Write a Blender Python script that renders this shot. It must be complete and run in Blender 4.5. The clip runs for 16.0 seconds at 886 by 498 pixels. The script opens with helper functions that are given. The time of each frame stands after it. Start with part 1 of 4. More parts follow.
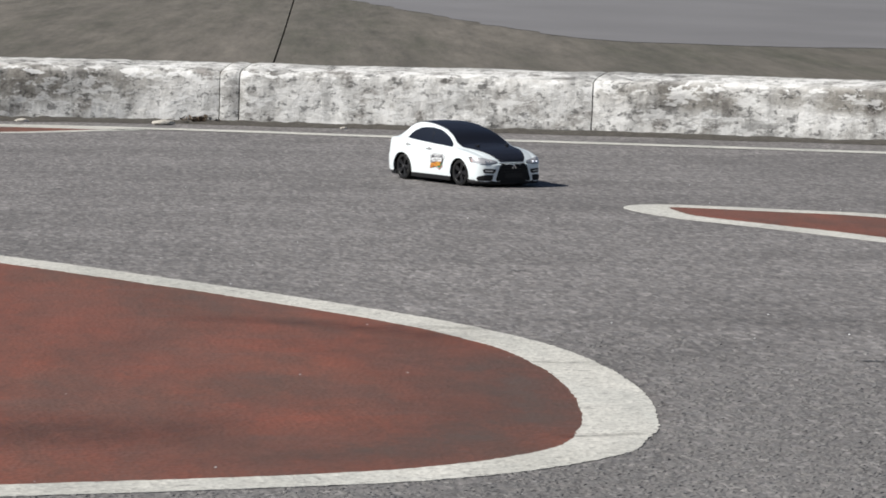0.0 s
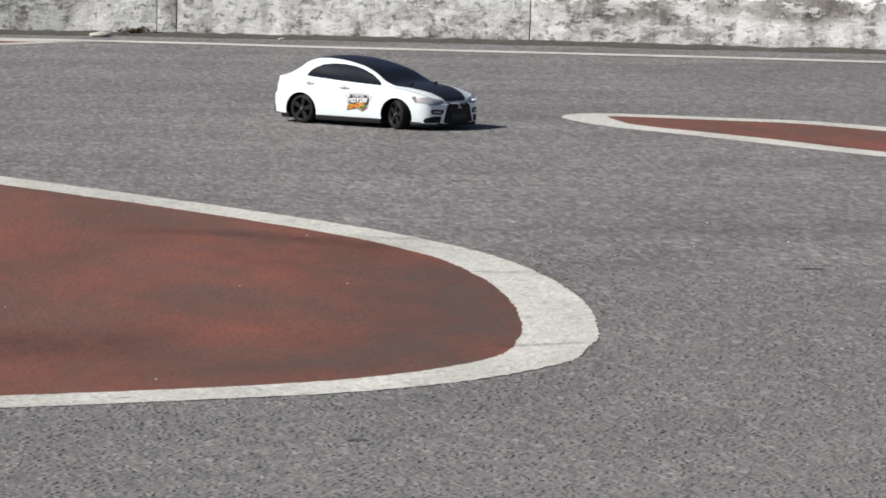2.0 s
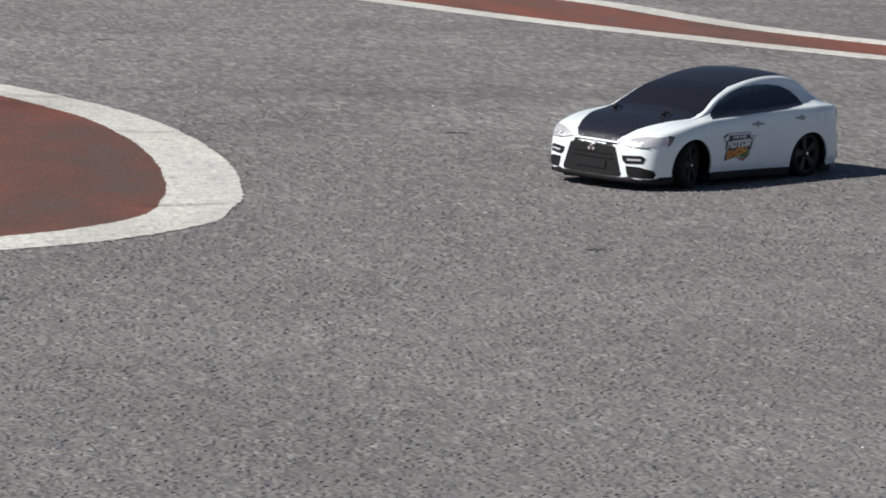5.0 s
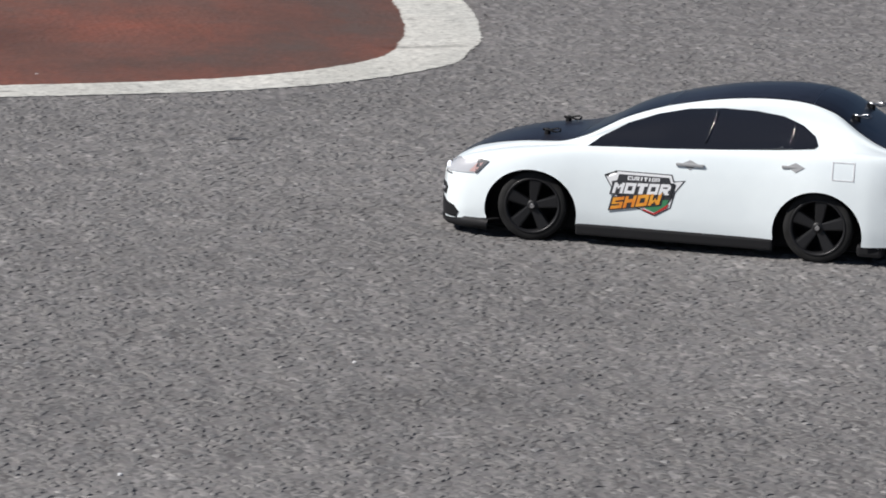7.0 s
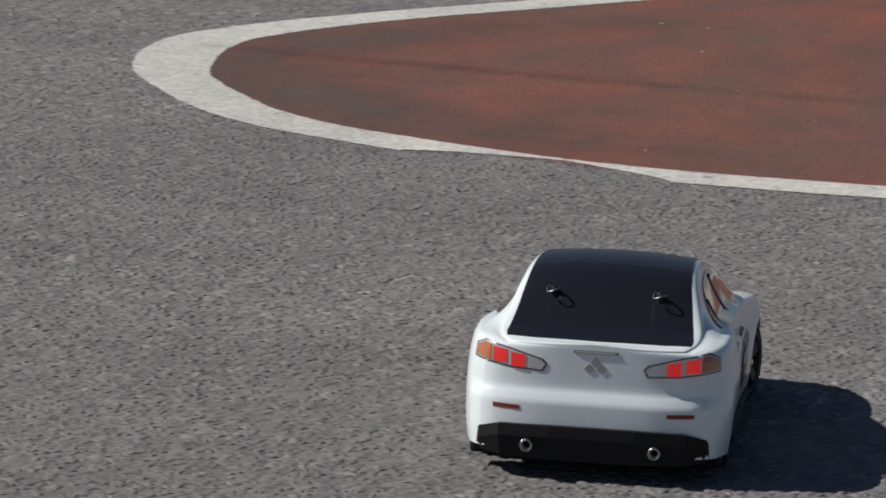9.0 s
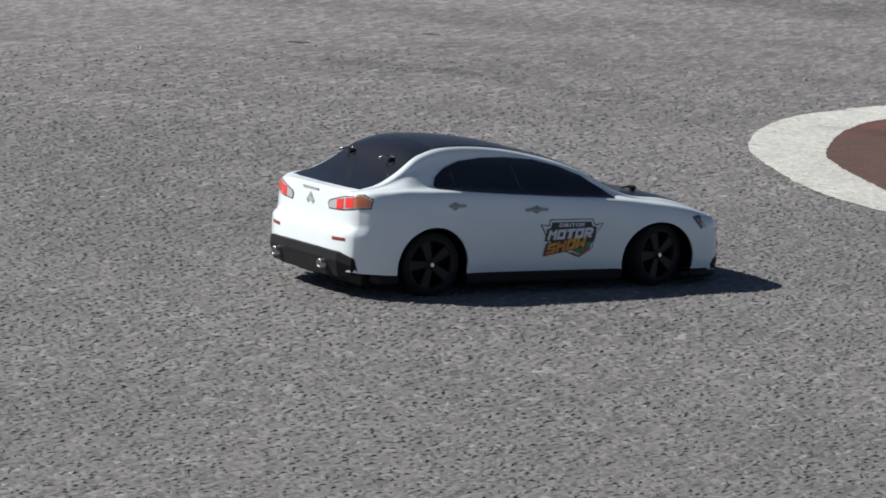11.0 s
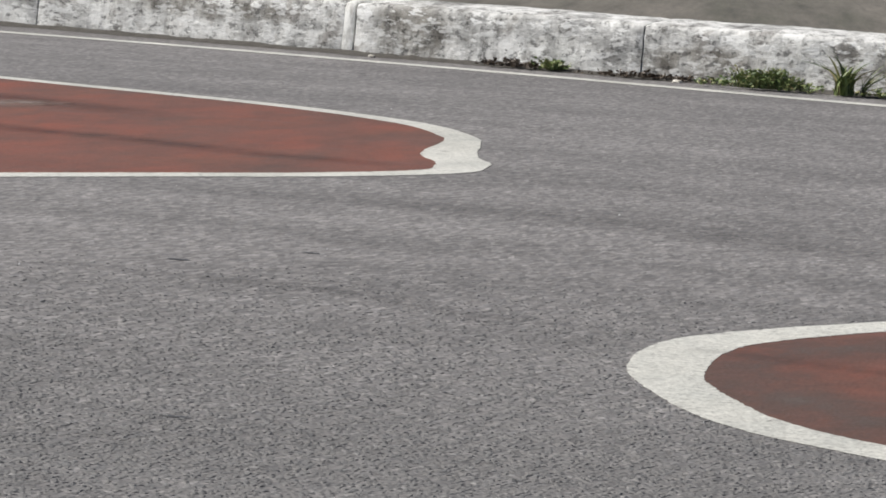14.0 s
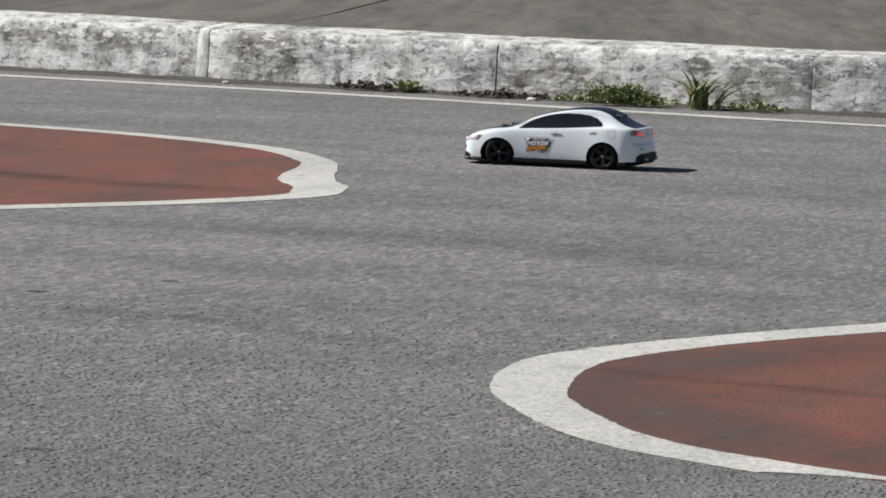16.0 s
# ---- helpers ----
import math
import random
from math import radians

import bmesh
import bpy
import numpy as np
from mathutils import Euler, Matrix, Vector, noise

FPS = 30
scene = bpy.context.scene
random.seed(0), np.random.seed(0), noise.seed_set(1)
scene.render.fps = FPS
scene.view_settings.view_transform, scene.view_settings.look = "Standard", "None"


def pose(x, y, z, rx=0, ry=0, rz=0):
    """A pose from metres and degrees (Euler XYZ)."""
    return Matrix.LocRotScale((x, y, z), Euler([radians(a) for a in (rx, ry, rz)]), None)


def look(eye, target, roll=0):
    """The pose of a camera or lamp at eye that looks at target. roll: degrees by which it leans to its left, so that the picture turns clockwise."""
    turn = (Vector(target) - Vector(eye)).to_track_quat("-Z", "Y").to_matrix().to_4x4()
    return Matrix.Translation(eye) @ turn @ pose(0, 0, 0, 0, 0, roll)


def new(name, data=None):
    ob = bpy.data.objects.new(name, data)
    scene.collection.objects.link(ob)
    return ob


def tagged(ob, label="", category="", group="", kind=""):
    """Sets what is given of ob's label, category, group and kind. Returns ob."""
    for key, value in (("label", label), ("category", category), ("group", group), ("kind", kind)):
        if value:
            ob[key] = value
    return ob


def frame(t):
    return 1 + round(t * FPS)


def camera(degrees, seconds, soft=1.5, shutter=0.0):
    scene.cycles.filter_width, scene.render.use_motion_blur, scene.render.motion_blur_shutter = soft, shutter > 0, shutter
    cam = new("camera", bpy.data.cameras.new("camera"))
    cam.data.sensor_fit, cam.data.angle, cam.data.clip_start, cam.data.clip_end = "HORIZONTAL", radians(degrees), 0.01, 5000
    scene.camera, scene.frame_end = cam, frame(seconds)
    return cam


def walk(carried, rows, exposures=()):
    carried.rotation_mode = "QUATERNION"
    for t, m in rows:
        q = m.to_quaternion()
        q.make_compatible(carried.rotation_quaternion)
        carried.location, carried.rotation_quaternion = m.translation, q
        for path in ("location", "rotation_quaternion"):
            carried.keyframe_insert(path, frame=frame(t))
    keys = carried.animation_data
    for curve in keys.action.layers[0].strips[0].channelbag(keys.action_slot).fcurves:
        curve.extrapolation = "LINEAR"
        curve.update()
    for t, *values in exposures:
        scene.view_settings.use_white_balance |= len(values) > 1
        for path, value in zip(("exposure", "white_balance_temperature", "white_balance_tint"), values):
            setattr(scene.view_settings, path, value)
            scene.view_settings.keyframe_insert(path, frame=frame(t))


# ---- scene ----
import functools
import numpy
from mathutils.bvhtree import BVHTree

# camera: a long lens on a low stand that turns after the car
cam = camera(11.94, 16.0, soft=1.75, shutter=0.15)
EYE = Vector((0, 0, 0.617))
# seconds, pan, tilt, lean in degrees
TURNS = [
    (0.0, 8.524, -4.432, 1.001), (0.5, 8.495, -4.299, 0.747), (1.0, 8.411, -4.404, 0.385),
    (1.5, 8.615, -5.153, 0.555), (2.0, 9.366, -5.634, 0.689), (2.5, 10.158, -5.841, 1.304),
    (3.0, 10.891, -5.874, 1.687), (3.5, 11.233, -6.096, 1.934), (4.0, 11.563, -6.528, 2.284),
    (4.5, 12.704, -6.942, 2.106), (4.7, 13.302, -7.106, 2.064), (5.7, 15.6, -8.2, 1.8),
    (6.8, 12.433, -9.485, 1.453), (7.0, 11.086, -9.628, 2.08), (7.3, 8.86, -9.950, 2.287), (7.5, 6.959, -10.316, 2.188),
    (8.0, 2.079, -10.368, 2.532), (8.3, -1.603, -9.645, 2.343), (8.5, -4.256, -9.317, 2.199), (9.0, -10.205, -8.872, 2.152),
    (9.2, -11.7, -8.866, 1.922), (10.2, -16.9, -8.55, 2.3), (11.3, -18.974, -7.569, 2.673),
    (11.5, -19.145, -6.941, 2.921), (12.0, -19.107, -5.879, 2.617), (12.5, -18.995, -5.526, 2.135),
    (13.0, -18.522, -5.514, 2.551), (13.5, -17.581, -5.063, 2.875), (13.7, -17.340, -4.945, 3.05), (14.0, -17.1, -5.072, 3.216),
    (14.5, -16.356, -5.305, 3.163), (15.0, -15.736, -5.197, 2.342), (15.5, -15.301, -4.982, 2.138),
    (16.0, -15.208, -4.69, 1.73),
]


def gaze(pan, tilt, lean):
    p, q = radians(pan), radians(tilt)
    return look(EYE, EYE + Vector((math.sin(p) * math.cos(q), math.cos(p) * math.cos(q), math.sin(q))), lean)


walk(cam, [(t, gaze(p, q, r)) for t, p, q, r in TURNS], [(0.0, 0.18, 6500, 10), (4.7, 0.23, 6450, 11), (7.0, 0.18, 6380, 12), (7.5, 0.18, 6380, 12), (8.0, -0.09, 6450, 12), (8.5, -0.23, 6500, 10),
                                                    (9.0, -0.12, 6500, 11), (9.2, -0.11, 6500, 11), (11.3, 0.32, 6350, 10), (12.2, 0.42, 6450, 10), (13.0, 0.4, 6500, 10), (14.0, 0.27, 6500, 10), (16.0, 0.2, 6480, 10)])

# daylight: clear sky, sun from the side and slightly beyond
SUN_TO = Vector((-1.0, -0.15, 0.87)).normalized()
world = bpy.data.worlds.new("sky")
scene.world = world
world.use_nodes = True
wn = world.node_tree.nodes
sky = wn.new("ShaderNodeTexSky")
sky.sky_type, sky.sun_disc = "NISHITA", False
sky.sun_elevation = math.asin(SUN_TO.z)
sky.sun_rotation = math.atan2(SUN_TO.x, SUN_TO.y)
sky.air_density, sky.dust_density = 0.6, 0.4
wn["Background"].inputs["Strength"].default_value = 0.05
world.node_tree.links.new(sky.outputs[0], wn["Background"].inputs["Color"])
sun = new("sun", bpy.data.lights.new("sun", "SUN"))
sun.data.energy, sun.data.angle, sun.data.color = 5.0, radians(0.53), (1.0, 0.965, 0.91)
sun.matrix_world = look(SUN_TO * 40, (0, 0, 0))


# ---- materials
class Mat:
    """A node material with short helpers."""

    def __init__(self, name, rough=0.6, metal=0.0, colour=(0.5, 0.5, 0.5), coat=0.0):
        self.m = bpy.data.materials.new(name)
        self.m.use_nodes = True
        self.n, self.l = self.m.node_tree.nodes, self.m.node_tree.links
        self.b = self.n["Principled BSDF"]
        self.b.inputs["Roughness"].default_value = rough
        self.b.inputs["Metallic"].default_value = metal
        self.b.inputs["Base Color"].default_value = (*colour, 1)
        self.b.inputs["Coat Weight"].default_value = coat
        self.b.inputs["Coat Roughness"].default_value = 0.05
        self.co = self.n.new("ShaderNodeTexCoord").outputs["Object"]

    def scaled(self, x, y, z):
        mp = self.n.new("ShaderNodeMapping")
        mp.inputs["Scale"].default_value = (x, y, z)
        self.l.new(self.co, mp.inputs["Vector"])
        return mp.outputs[0]

    def noise(self, scale, detail=4, rough=0.6, vec=None):
        t = self.n.new("ShaderNodeTexNoise")
        t.inputs["Scale"].default_value, t.inputs["Detail"].default_value = scale, detail
        t.inputs["Roughness"].default_value = rough
        self.l.new(vec or self.co, t.inputs["Vector"])
        return t.outputs["Fac"]

    def cells(self, scale, vec=None, what="Color"):
        t = self.n.new("ShaderNodeTexVoronoi")
        t.inputs["Scale"].default_value = scale
        self.l.new(vec or self.co, t.inputs["Vector"])
        return t.outputs[what]

    def ramp(self, fac, *stops):
        r = self.n.new("ShaderNodeValToRGB")
        e = r.color_ramp.elements
        while len(e) < len(stops):
            e.new(0.5)
        for el, (p, c) in zip(e, stops):
            el.position = p
            el.color = (*c, 1) if isinstance(c, tuple) else (c, c, c, 1)
        self.l.new(fac, r.inputs[0])
        return r.outputs[0]

    def mix(self, fac, a, b, how="MIX"):
        x = self.n.new("ShaderNodeMix")
        x.data_type, x.blend_type = "RGBA", how
        for v, k in ((fac, 0), (a, 6), (b, 7)):
            if isinstance(v, (int, float)):
                x.inputs[k].default_value = v if k == 0 else (v, v, v, 1)
            elif isinstance(v, tuple):
                x.inputs[k].default_value = (*v, 1)
            else:
                self.l.new(v, x.inputs[k])
        return x.outputs[2]

    def colour(self, out):
        self.l.new(out, self.b.inputs["Base Color"])
        return self

    def bump(self, out, strength=0.5, depth=0.002):
        bp = self.n.new("ShaderNodeBump")
        bp.inputs["Strength"].default_value, bp.inputs["Distance"].default_value = strength, depth
        self.l.new(out, bp.inputs["Height"])
        self.l.new(bp.outputs[0], self.b.inputs["Normal"])
        return self

    def rough(self, out):
        self.l.new(out, self.b.inputs["Roughness"])
        return self

    def glow(self, colour, strength):
        self.b.inputs["Emission Color"].default_value = (*colour, 1)
        self.b.inputs["Emission Strength"].default_value = strength
        return self

    def clear(self, amount, ior=1.45):
        self.b.inputs["Transmission Weight"].default_value = amount
        self.b.inputs["IOR"].default_value = ior
        return self


def asphalt_grain(m):
    """Chips of stone in tar: a grey per chip, and larger lights and darks."""
    drawn = m.scaled(1, 0.32, 1)
    chips = m.ramp(m.cells(135, drawn), (0.06, (0.100, 0.097, 0.095)), (0.42, (0.150, 0.146, 0.145)), (0.72, (0.192, 0.187, 0.185)), (0.97, (0.27, 0.265, 0.262)))
    clump = m.ramp(m.noise(62, 3, 0.55, drawn), (0.34, (0.80, 0.81, 0.83)), (0.64, (1.14, 1.13, 1.115)))
    patch = m.ramp(m.noise(2.2, 5), (0.3, 0.87), (0.7, 1.11))
    mottle = m.ramp(m.noise(14, 4, 0.6, drawn), (0.3, 0.9), (0.7, 1.09))
    grain = m.mix(1.0, chips, clump, "MULTIPLY")
    return m.mix(1.0, m.mix(1.0, grain, patch, "MULTIPLY"), mottle, "MULTIPLY")


asphalt = Mat("asphalt", 0.85)
streak = asphalt.ramp(asphalt.noise(1.0, 5, 0.65, asphalt.scaled(0.5, 1.9, 1)), (0.36, 0.80), (0.6, 1.05))
tone = asphalt.mix(1.0, asphalt_grain(asphalt), streak, "MULTIPLY")
asphalt.colour(asphalt.mix(1.0, tone, (1.145, 1.115, 1.10), "MULTIPLY"))
asphalt.bump(asphalt.cells(120, what="Distance"), 0.45, 0.003)


def painted(name, base, dark, wear, worn):
    """Road paint that lies thin over the chips, scuffed, driven over and worn through."""
    m = Mat(name, 0.7)
    chips = m.ramp(m.cells(150), (0.0, 0.78), (1.0, 1.14))
    cloud = m.ramp(m.noise(2.6, 7, 0.66, m.scaled(1.0, 0.34, 1)), (0.33, dark), (0.62, base))
    red = base[0] > 2 * base[1]
    fresh = m.ramp(m.noise(3.8, 7, 0.68, m.scaled(1.0, 0.32, 1)), (0.46, (1.0, 1.0, 1.0)), (0.66, (1.30, 1.02, 0.88)))
    grime = m.ramp(m.noise(6.0, 8, 0.74, m.scaled(1.0, 0.36, 1)), (0.36, (0.72, 0.84, 0.88) if red else (0.86, 0.86, 0.86)), (0.58, (1.06, 1.04, 1.03)))
    col = m.mix(1.0, m.mix(1.0, cloud, chips, "MULTIPLY"), fresh if red else (1.0, 1.0, 0.985), "MULTIPLY")
    col = m.mix(1.0, col, grime, "MULTIPLY")
    hole = m.ramp(m.noise(24, 6, 0.75), (wear, 1.0), (wear + 0.07, 0.0))
    scuff = m.ramp(m.noise(7, 6, 0.7, m.scaled(0.35, 2.2, 1)), (0.54, 0.0), (0.76, worn))
    rub = m.ramp(m.noise(60, 3, 0.6), (0.57, 0.0), (0.72, 0.62 if not red else 0.3))
    speck = m.ramp(m.noise(150, 3, 0.6, m.scaled(1, 0.5, 1)), (0.56, 0.0), (0.68, 0.42 if not red else 0.25))
    both = m.mix(1.0, m.mix(1.0, m.mix(1.0, hole, scuff, "LIGHTEN"), rub, "LIGHTEN"), speck, "LIGHTEN")
    m.colour(m.mix(both, col, (0.13, 0.12, 0.115)))
    m.bump(m.cells(150, what="Distance"), 0.4, 0.002)
    return m


white_paint = painted("white_road_paint", (0.66, 0.66, 0.62), (0.52, 0.52, 0.48), 0.33, 0.28)
red_paint = painted("red_road_paint", (0.202, 0.067, 0.042), (0.122, 0.069, 0.051), 0.25, 0.4)

concrete = Mat("limewashed_concrete", 0.9)


def blot(m, centre, radii):
    """A soft stain round a place on the wall."""
    mp = m.n.new("ShaderNodeMapping")
    mp.inputs["Location"].default_value = [-c / r for c, r in zip(centre, radii)]
    mp.inputs["Scale"].default_value = [1 / r for r in radii]
    m.l.new(m.co, mp.inputs["Vector"])
    g = m.n.new("ShaderNodeTexGradient")
    g.gradient_type = "SPHERICAL"
    m.l.new(mp.outputs[0], g.inputs["Vector"])
    return m.ramp(g.outputs["Fac"], (0.0, 0.0), (0.45, 1.0))


flat = concrete.scaled(1, 1, 1.4)
lime = concrete.ramp(concrete.noise(10, 9, 0.68, concrete.scaled(1, 1, 1.15)), (0.37, (0.33, 0.315, 0.295)), (0.43, (0.53, 0.52, 0.495)), (0.48, (0.68, 0.675, 0.65)), (0.60, (0.80, 0.795, 0.77)))
mould = concrete.ramp(concrete.noise(2.3, 8, 0.72, concrete.scaled(1, 1, 2.6)), (0.52, 1.0), (0.62, 0.55))
fleck = concrete.ramp(concrete.noise(30, 8, 0.75, flat), (0.42, 0.38), (0.455, 1.0))
drip = concrete.ramp(concrete.noise(9, 5, 0.7, concrete.scaled(2.4, 2.4, 0.35)), (0.36, 0.62), (0.56, 1.0))
aged = concrete.mix(1.0, concrete.mix(1.0, lime, mould, "MULTIPLY"), concrete.mix(1.0, fleck, drip, "MULTIPLY"), "MULTIPLY")
# dark growth in a few broad places, broken up
STAINS = [((0.62, 12.75, 0.11), (0.55, 0.5, 0.075)), ((2.48, 12.1, 0.115), (0.26, 0.5, 0.055)), ((2.98, 11.88, 0.12), (0.3, 0.5, 0.05)), ((3.5, 11.6, 0.09), (0.35, 0.5, 0.09)),
          ((-2.52, 12.95, 0.09), (0.32, 0.6, 0.08)), ((-4.25, 13.3, 0.09), (0.2, 0.5, 0.12)), ((-5.0, 13.5, 0.115), (0.45, 0.5, 0.045)), ((-3.2, 13.1, 0.06), (0.25, 0.5, 0.07))]
growth = functools.reduce(lambda p, q: concrete.mix(1.0, p, q, "LIGHTEN"), [blot(concrete, c, r) for c, r in STAINS])
torn = concrete.ramp(concrete.noise(8, 9, 0.7, concrete.scaled(1, 1, 1.15)), (0.48, 1.0), (0.62, 0.3))
dark = concrete.mix(1.0, growth, torn, "MULTIPLY")
grown = concrete.mix(dark, aged, concrete.mix(1.0, aged, (0.46, 0.44, 0.41), "MULTIPLY"))
# fresh lime left in flat flakes, most of it along the arris
flake = concrete.ramp(concrete.noise(15, 8, 0.7, concrete.scaled(1, 1, 2.6)), (0.53, 0.0), (0.56, 1.0))
arris_z = concrete.n.new("ShaderNodeSeparateXYZ")
concrete.l.new(concrete.co, arris_z.inputs[0])
arris = concrete.ramp(arris_z.outputs["Z"], (0.120, 0.55), (0.144, 0.95), (0.158, 0.8), (0.175, 0.45))
concrete.colour(concrete.mix(concrete.mix(1.0, flake, arris, "MULTIPLY"), grown, (0.88, 0.88, 0.86)))
concrete.bump(concrete.noise(45, 9, 0.72, flat), 0.8, 0.007)

plaster = Mat("pale_plaster", 0.9)
plaster.colour(plaster.ramp(plaster.noise(26, 7, 0.7, plaster.scaled(1, 1, 0.5)), (0.36, (0.42, 0.41, 0.385)), (0.54, (0.80, 0.80, 0.77)))).bump(plaster.noise(50, 6, 0.7), 0.6, 0.004)
dirty_joint = Mat("dark_joint_filler", 0.95, colour=(0.035, 0.033, 0.03))
dirty_joint.colour(dirty_joint.ramp(dirty_joint.noise(40, 4), (0.3, 0.02), (0.7, 0.06)))

def paving(name, turned):
    """Weathered paving, its stains drawn out one way."""
    m = Mat(name, 0.95)
    mp = m.n.new("ShaderNodeMapping")
    mp.inputs["Rotation"].default_value = (0, 0, radians(turned))
    m.l.new(m.co, mp.inputs["Vector"])
    m.co = mp.outputs[0]
    tc = m.ramp(m.noise(2.6, 8, 0.72, m.scaled(1, 0.07, 1)), (0.34, (0.080, 0.078, 0.057)), (0.50, (0.120, 0.109, 0.089)), (0.66, (0.162, 0.145, 0.121)))
    tf = m.ramp(m.noise(15, 7, 0.78, m.scaled(1, 0.06, 1)), (0.32, 0.62), (0.68, 1.28))
    return m.colour(m.mix(1.0, tc, tf, "MULTIPLY")).bump(m.noise(60, 6), 0.5, 0.004)


terrace_west, terrace_east = paving("weathered_brown_concrete", -13), paving("brown_concrete", 7)

road_mat = Mat("smooth_grey_asphalt", 0.8)
rc = road_mat.ramp(road_mat.noise(0.8, 6, 0.6, road_mat.scaled(1, 0.4, 1)), (0.3, 0.155), (0.7, 0.20))
road_mat.colour(road_mat.mix(1.0, rc, (1.0, 0.98, 1.0), "MULTIPLY")).bump(road_mat.noise(90, 4), 0.4, 0.003)

grit_mat = Mat("dirt_and_grit", 0.95)
grit_mat.colour(grit_mat.ramp(grit_mat.noise(45, 7, 0.7), (0.3, (0.030, 0.027, 0.022)), (0.7, (0.10, 0.09, 0.077)))).bump(grit_mat.noise(90, 5), 0.8, 0.006)

rubbed = Mat("rubbed_tyre_rubber", 0.7, colour=(0.03, 0.027, 0.026))
film_ = Mat("brown_grime_film", 0.9, colour=(0.115, 0.088, 0.077))
ash = Mat("pale_dust_smear", 0.95, colour=(0.27, 0.21, 0.185))
for m_, low, high, most in ((rubbed, 0.28, 0.66, 0.42), (ash, 0.30, 0.55, 0.9), (film_, 0.25, 0.64, 0.75)):
    edge_ = m_.n.new("ShaderNodeAttribute")
    edge_.attribute_name = "cover"
    worn_ = m_.mix(1.0, edge_.outputs["Color"], m_.ramp(m_.noise(9, 8, 0.74, m_.scaled(1.0, 0.5, 1)), (low, 0.0), (high, most)), "MULTIPLY")
    m_.l.new(worn_, m_.b.inputs["Alpha"])

chip_mat = Mat("crushed_stone_chips", 0.8)
shade_ = chip_mat.ramp(chip_mat.n.new("ShaderNodeNewGeometry").outputs["Random Per Island"], (0.0, 0.146), (0.4, 0.158), (0.9, 0.174), (0.975, 0.19), (1.0, 0.28))
patch_ = chip_mat.mix(1.0, chip_mat.ramp(chip_mat.noise(2.2, 5), (0.3, 0.86), (0.7, 1.12)), chip_mat.ramp(chip_mat.noise(52, 3, 0.55, chip_mat.scaled(1, 0.45, 1)), (0.32, (0.80, 0.81, 0.83)), (0.66, (1.17, 1.15, 1.13))), "MULTIPLY")
chip_mat.colour(chip_mat.mix(1.0, chip_mat.mix(1.0, shade_, patch_, "MULTIPLY"), (0.985, 0.965, 0.94), "MULTIPLY"))

tar_mat = Mat("dark_tar", 0.6)
tar_mat.colour(tar_mat.ramp(tar_mat.noise(120, 4), (0.35, 0.04), (0.7, 0.09)))
stone_mat = Mat("pale_quartz_chip", 0.4)
stone_mat.colour(stone_mat.ramp(stone_mat.noise(50, 2), (0.3, 0.45), (0.7, 0.8)))
scrap_mat = Mat("crumpled_pale_scrap", 0.7)
scrap_mat.colour(scrap_mat.ramp(scrap_mat.noise(60, 4), (0.3, (0.42, 0.38, 0.32)), (0.7, (0.7, 0.67, 0.6))))


def leafy(name, a, b, odd=(0.27, 0.23, 0.10)):
    m = Mat(name, 0.55)
    info = m.n.new("ShaderNodeNewGeometry").outputs["Random Per Island"]
    m.colour(m.ramp(info, (0.0, a), (0.6, b), (1.0, odd)))
    m.b.inputs["Subsurface Weight"].default_value = 0.0
    return m


grass_mat = leafy("green_grass_blades", (0.075, 0.115, 0.03), (0.20, 0.25, 0.085))
weed_mat = leafy("green_weed_leaf", (0.075, 0.125, 0.034), (0.20, 0.255, 0.085))
dry_mat = leafy("dry_brown_leaf", (0.05, 0.035, 0.022), (0.10, 0.07, 0.045), (0.13, 0.10, 0.07))

white_body = Mat("white_painted_polycarbonate", 0.28, colour=(0.80, 0.81, 0.82), coat=0.5)
wb = white_body.ramp(white_body.noise(38, 4), (0.3, (0.765, 0.83, 0.845)), (0.7, (0.80, 0.865, 0.875)))
white_body.colour(wb)
navy = Mat("dark_navy_carbon_film", 0.42, colour=(0.012, 0.014, 0.022), coat=0.12)
weave = navy.ramp(navy.noise(260, 2), (0.35, (0.007, 0.008, 0.013)), (0.65, (0.018, 0.020, 0.03)))
navy.colour(weave)
wet_black = Mat("glossy_black_seam", 0.12, colour=(0.02, 0.02, 0.022), coat=1.0)
tint = Mat("black_tinted_window_film", 0.10, colour=(0.012, 0.013, 0.017), coat=0.6)
smoke = Mat("satin_black_screen_film", 0.3, colour=(0.011, 0.012, 0.017))
smoke.b.inputs["Specular IOR Level"].default_value = 0.35
black = Mat("black_moulded_plastic", 0.5, colour=(0.012, 0.012, 0.013))
black.b.inputs["Specular IOR Level"].default_value = 0.2
black.rough(black.ramp(black.noise(70, 4), (0.3, 0.5), (0.7, 0.7)))
rubber = Mat("black_drift_tyre_rubber", 0.75, colour=(0.012, 0.012, 0.012))
rubber.b.inputs["Specular IOR Level"].default_value = 0.2
rubber.colour(rubber.ramp(rubber.noise(90, 4), (0.3, 0.008), (0.7, 0.022)))
rim_mat = Mat("black_wheel_plastic", 0.45, colour=(0.011, 0.011, 0.012), coat=0.05)
rim_mat.b.inputs["Specular IOR Level"].default_value = 0.3
chrome = Mat("bright_chrome", 0.15, 1.0, (0.75, 0.75, 0.76))
crease_mat = Mat("pale_grey_seam", 0.4, colour=(0.66, 0.665, 0.68))
dull_steel = Mat("dull_steel", 0.32, 1.0, (0.42, 0.42, 0.43))
pink_lens = Mat("dull_pink_lens", 0.3, colour=(0.5, 0.33, 0.31), coat=0.6)
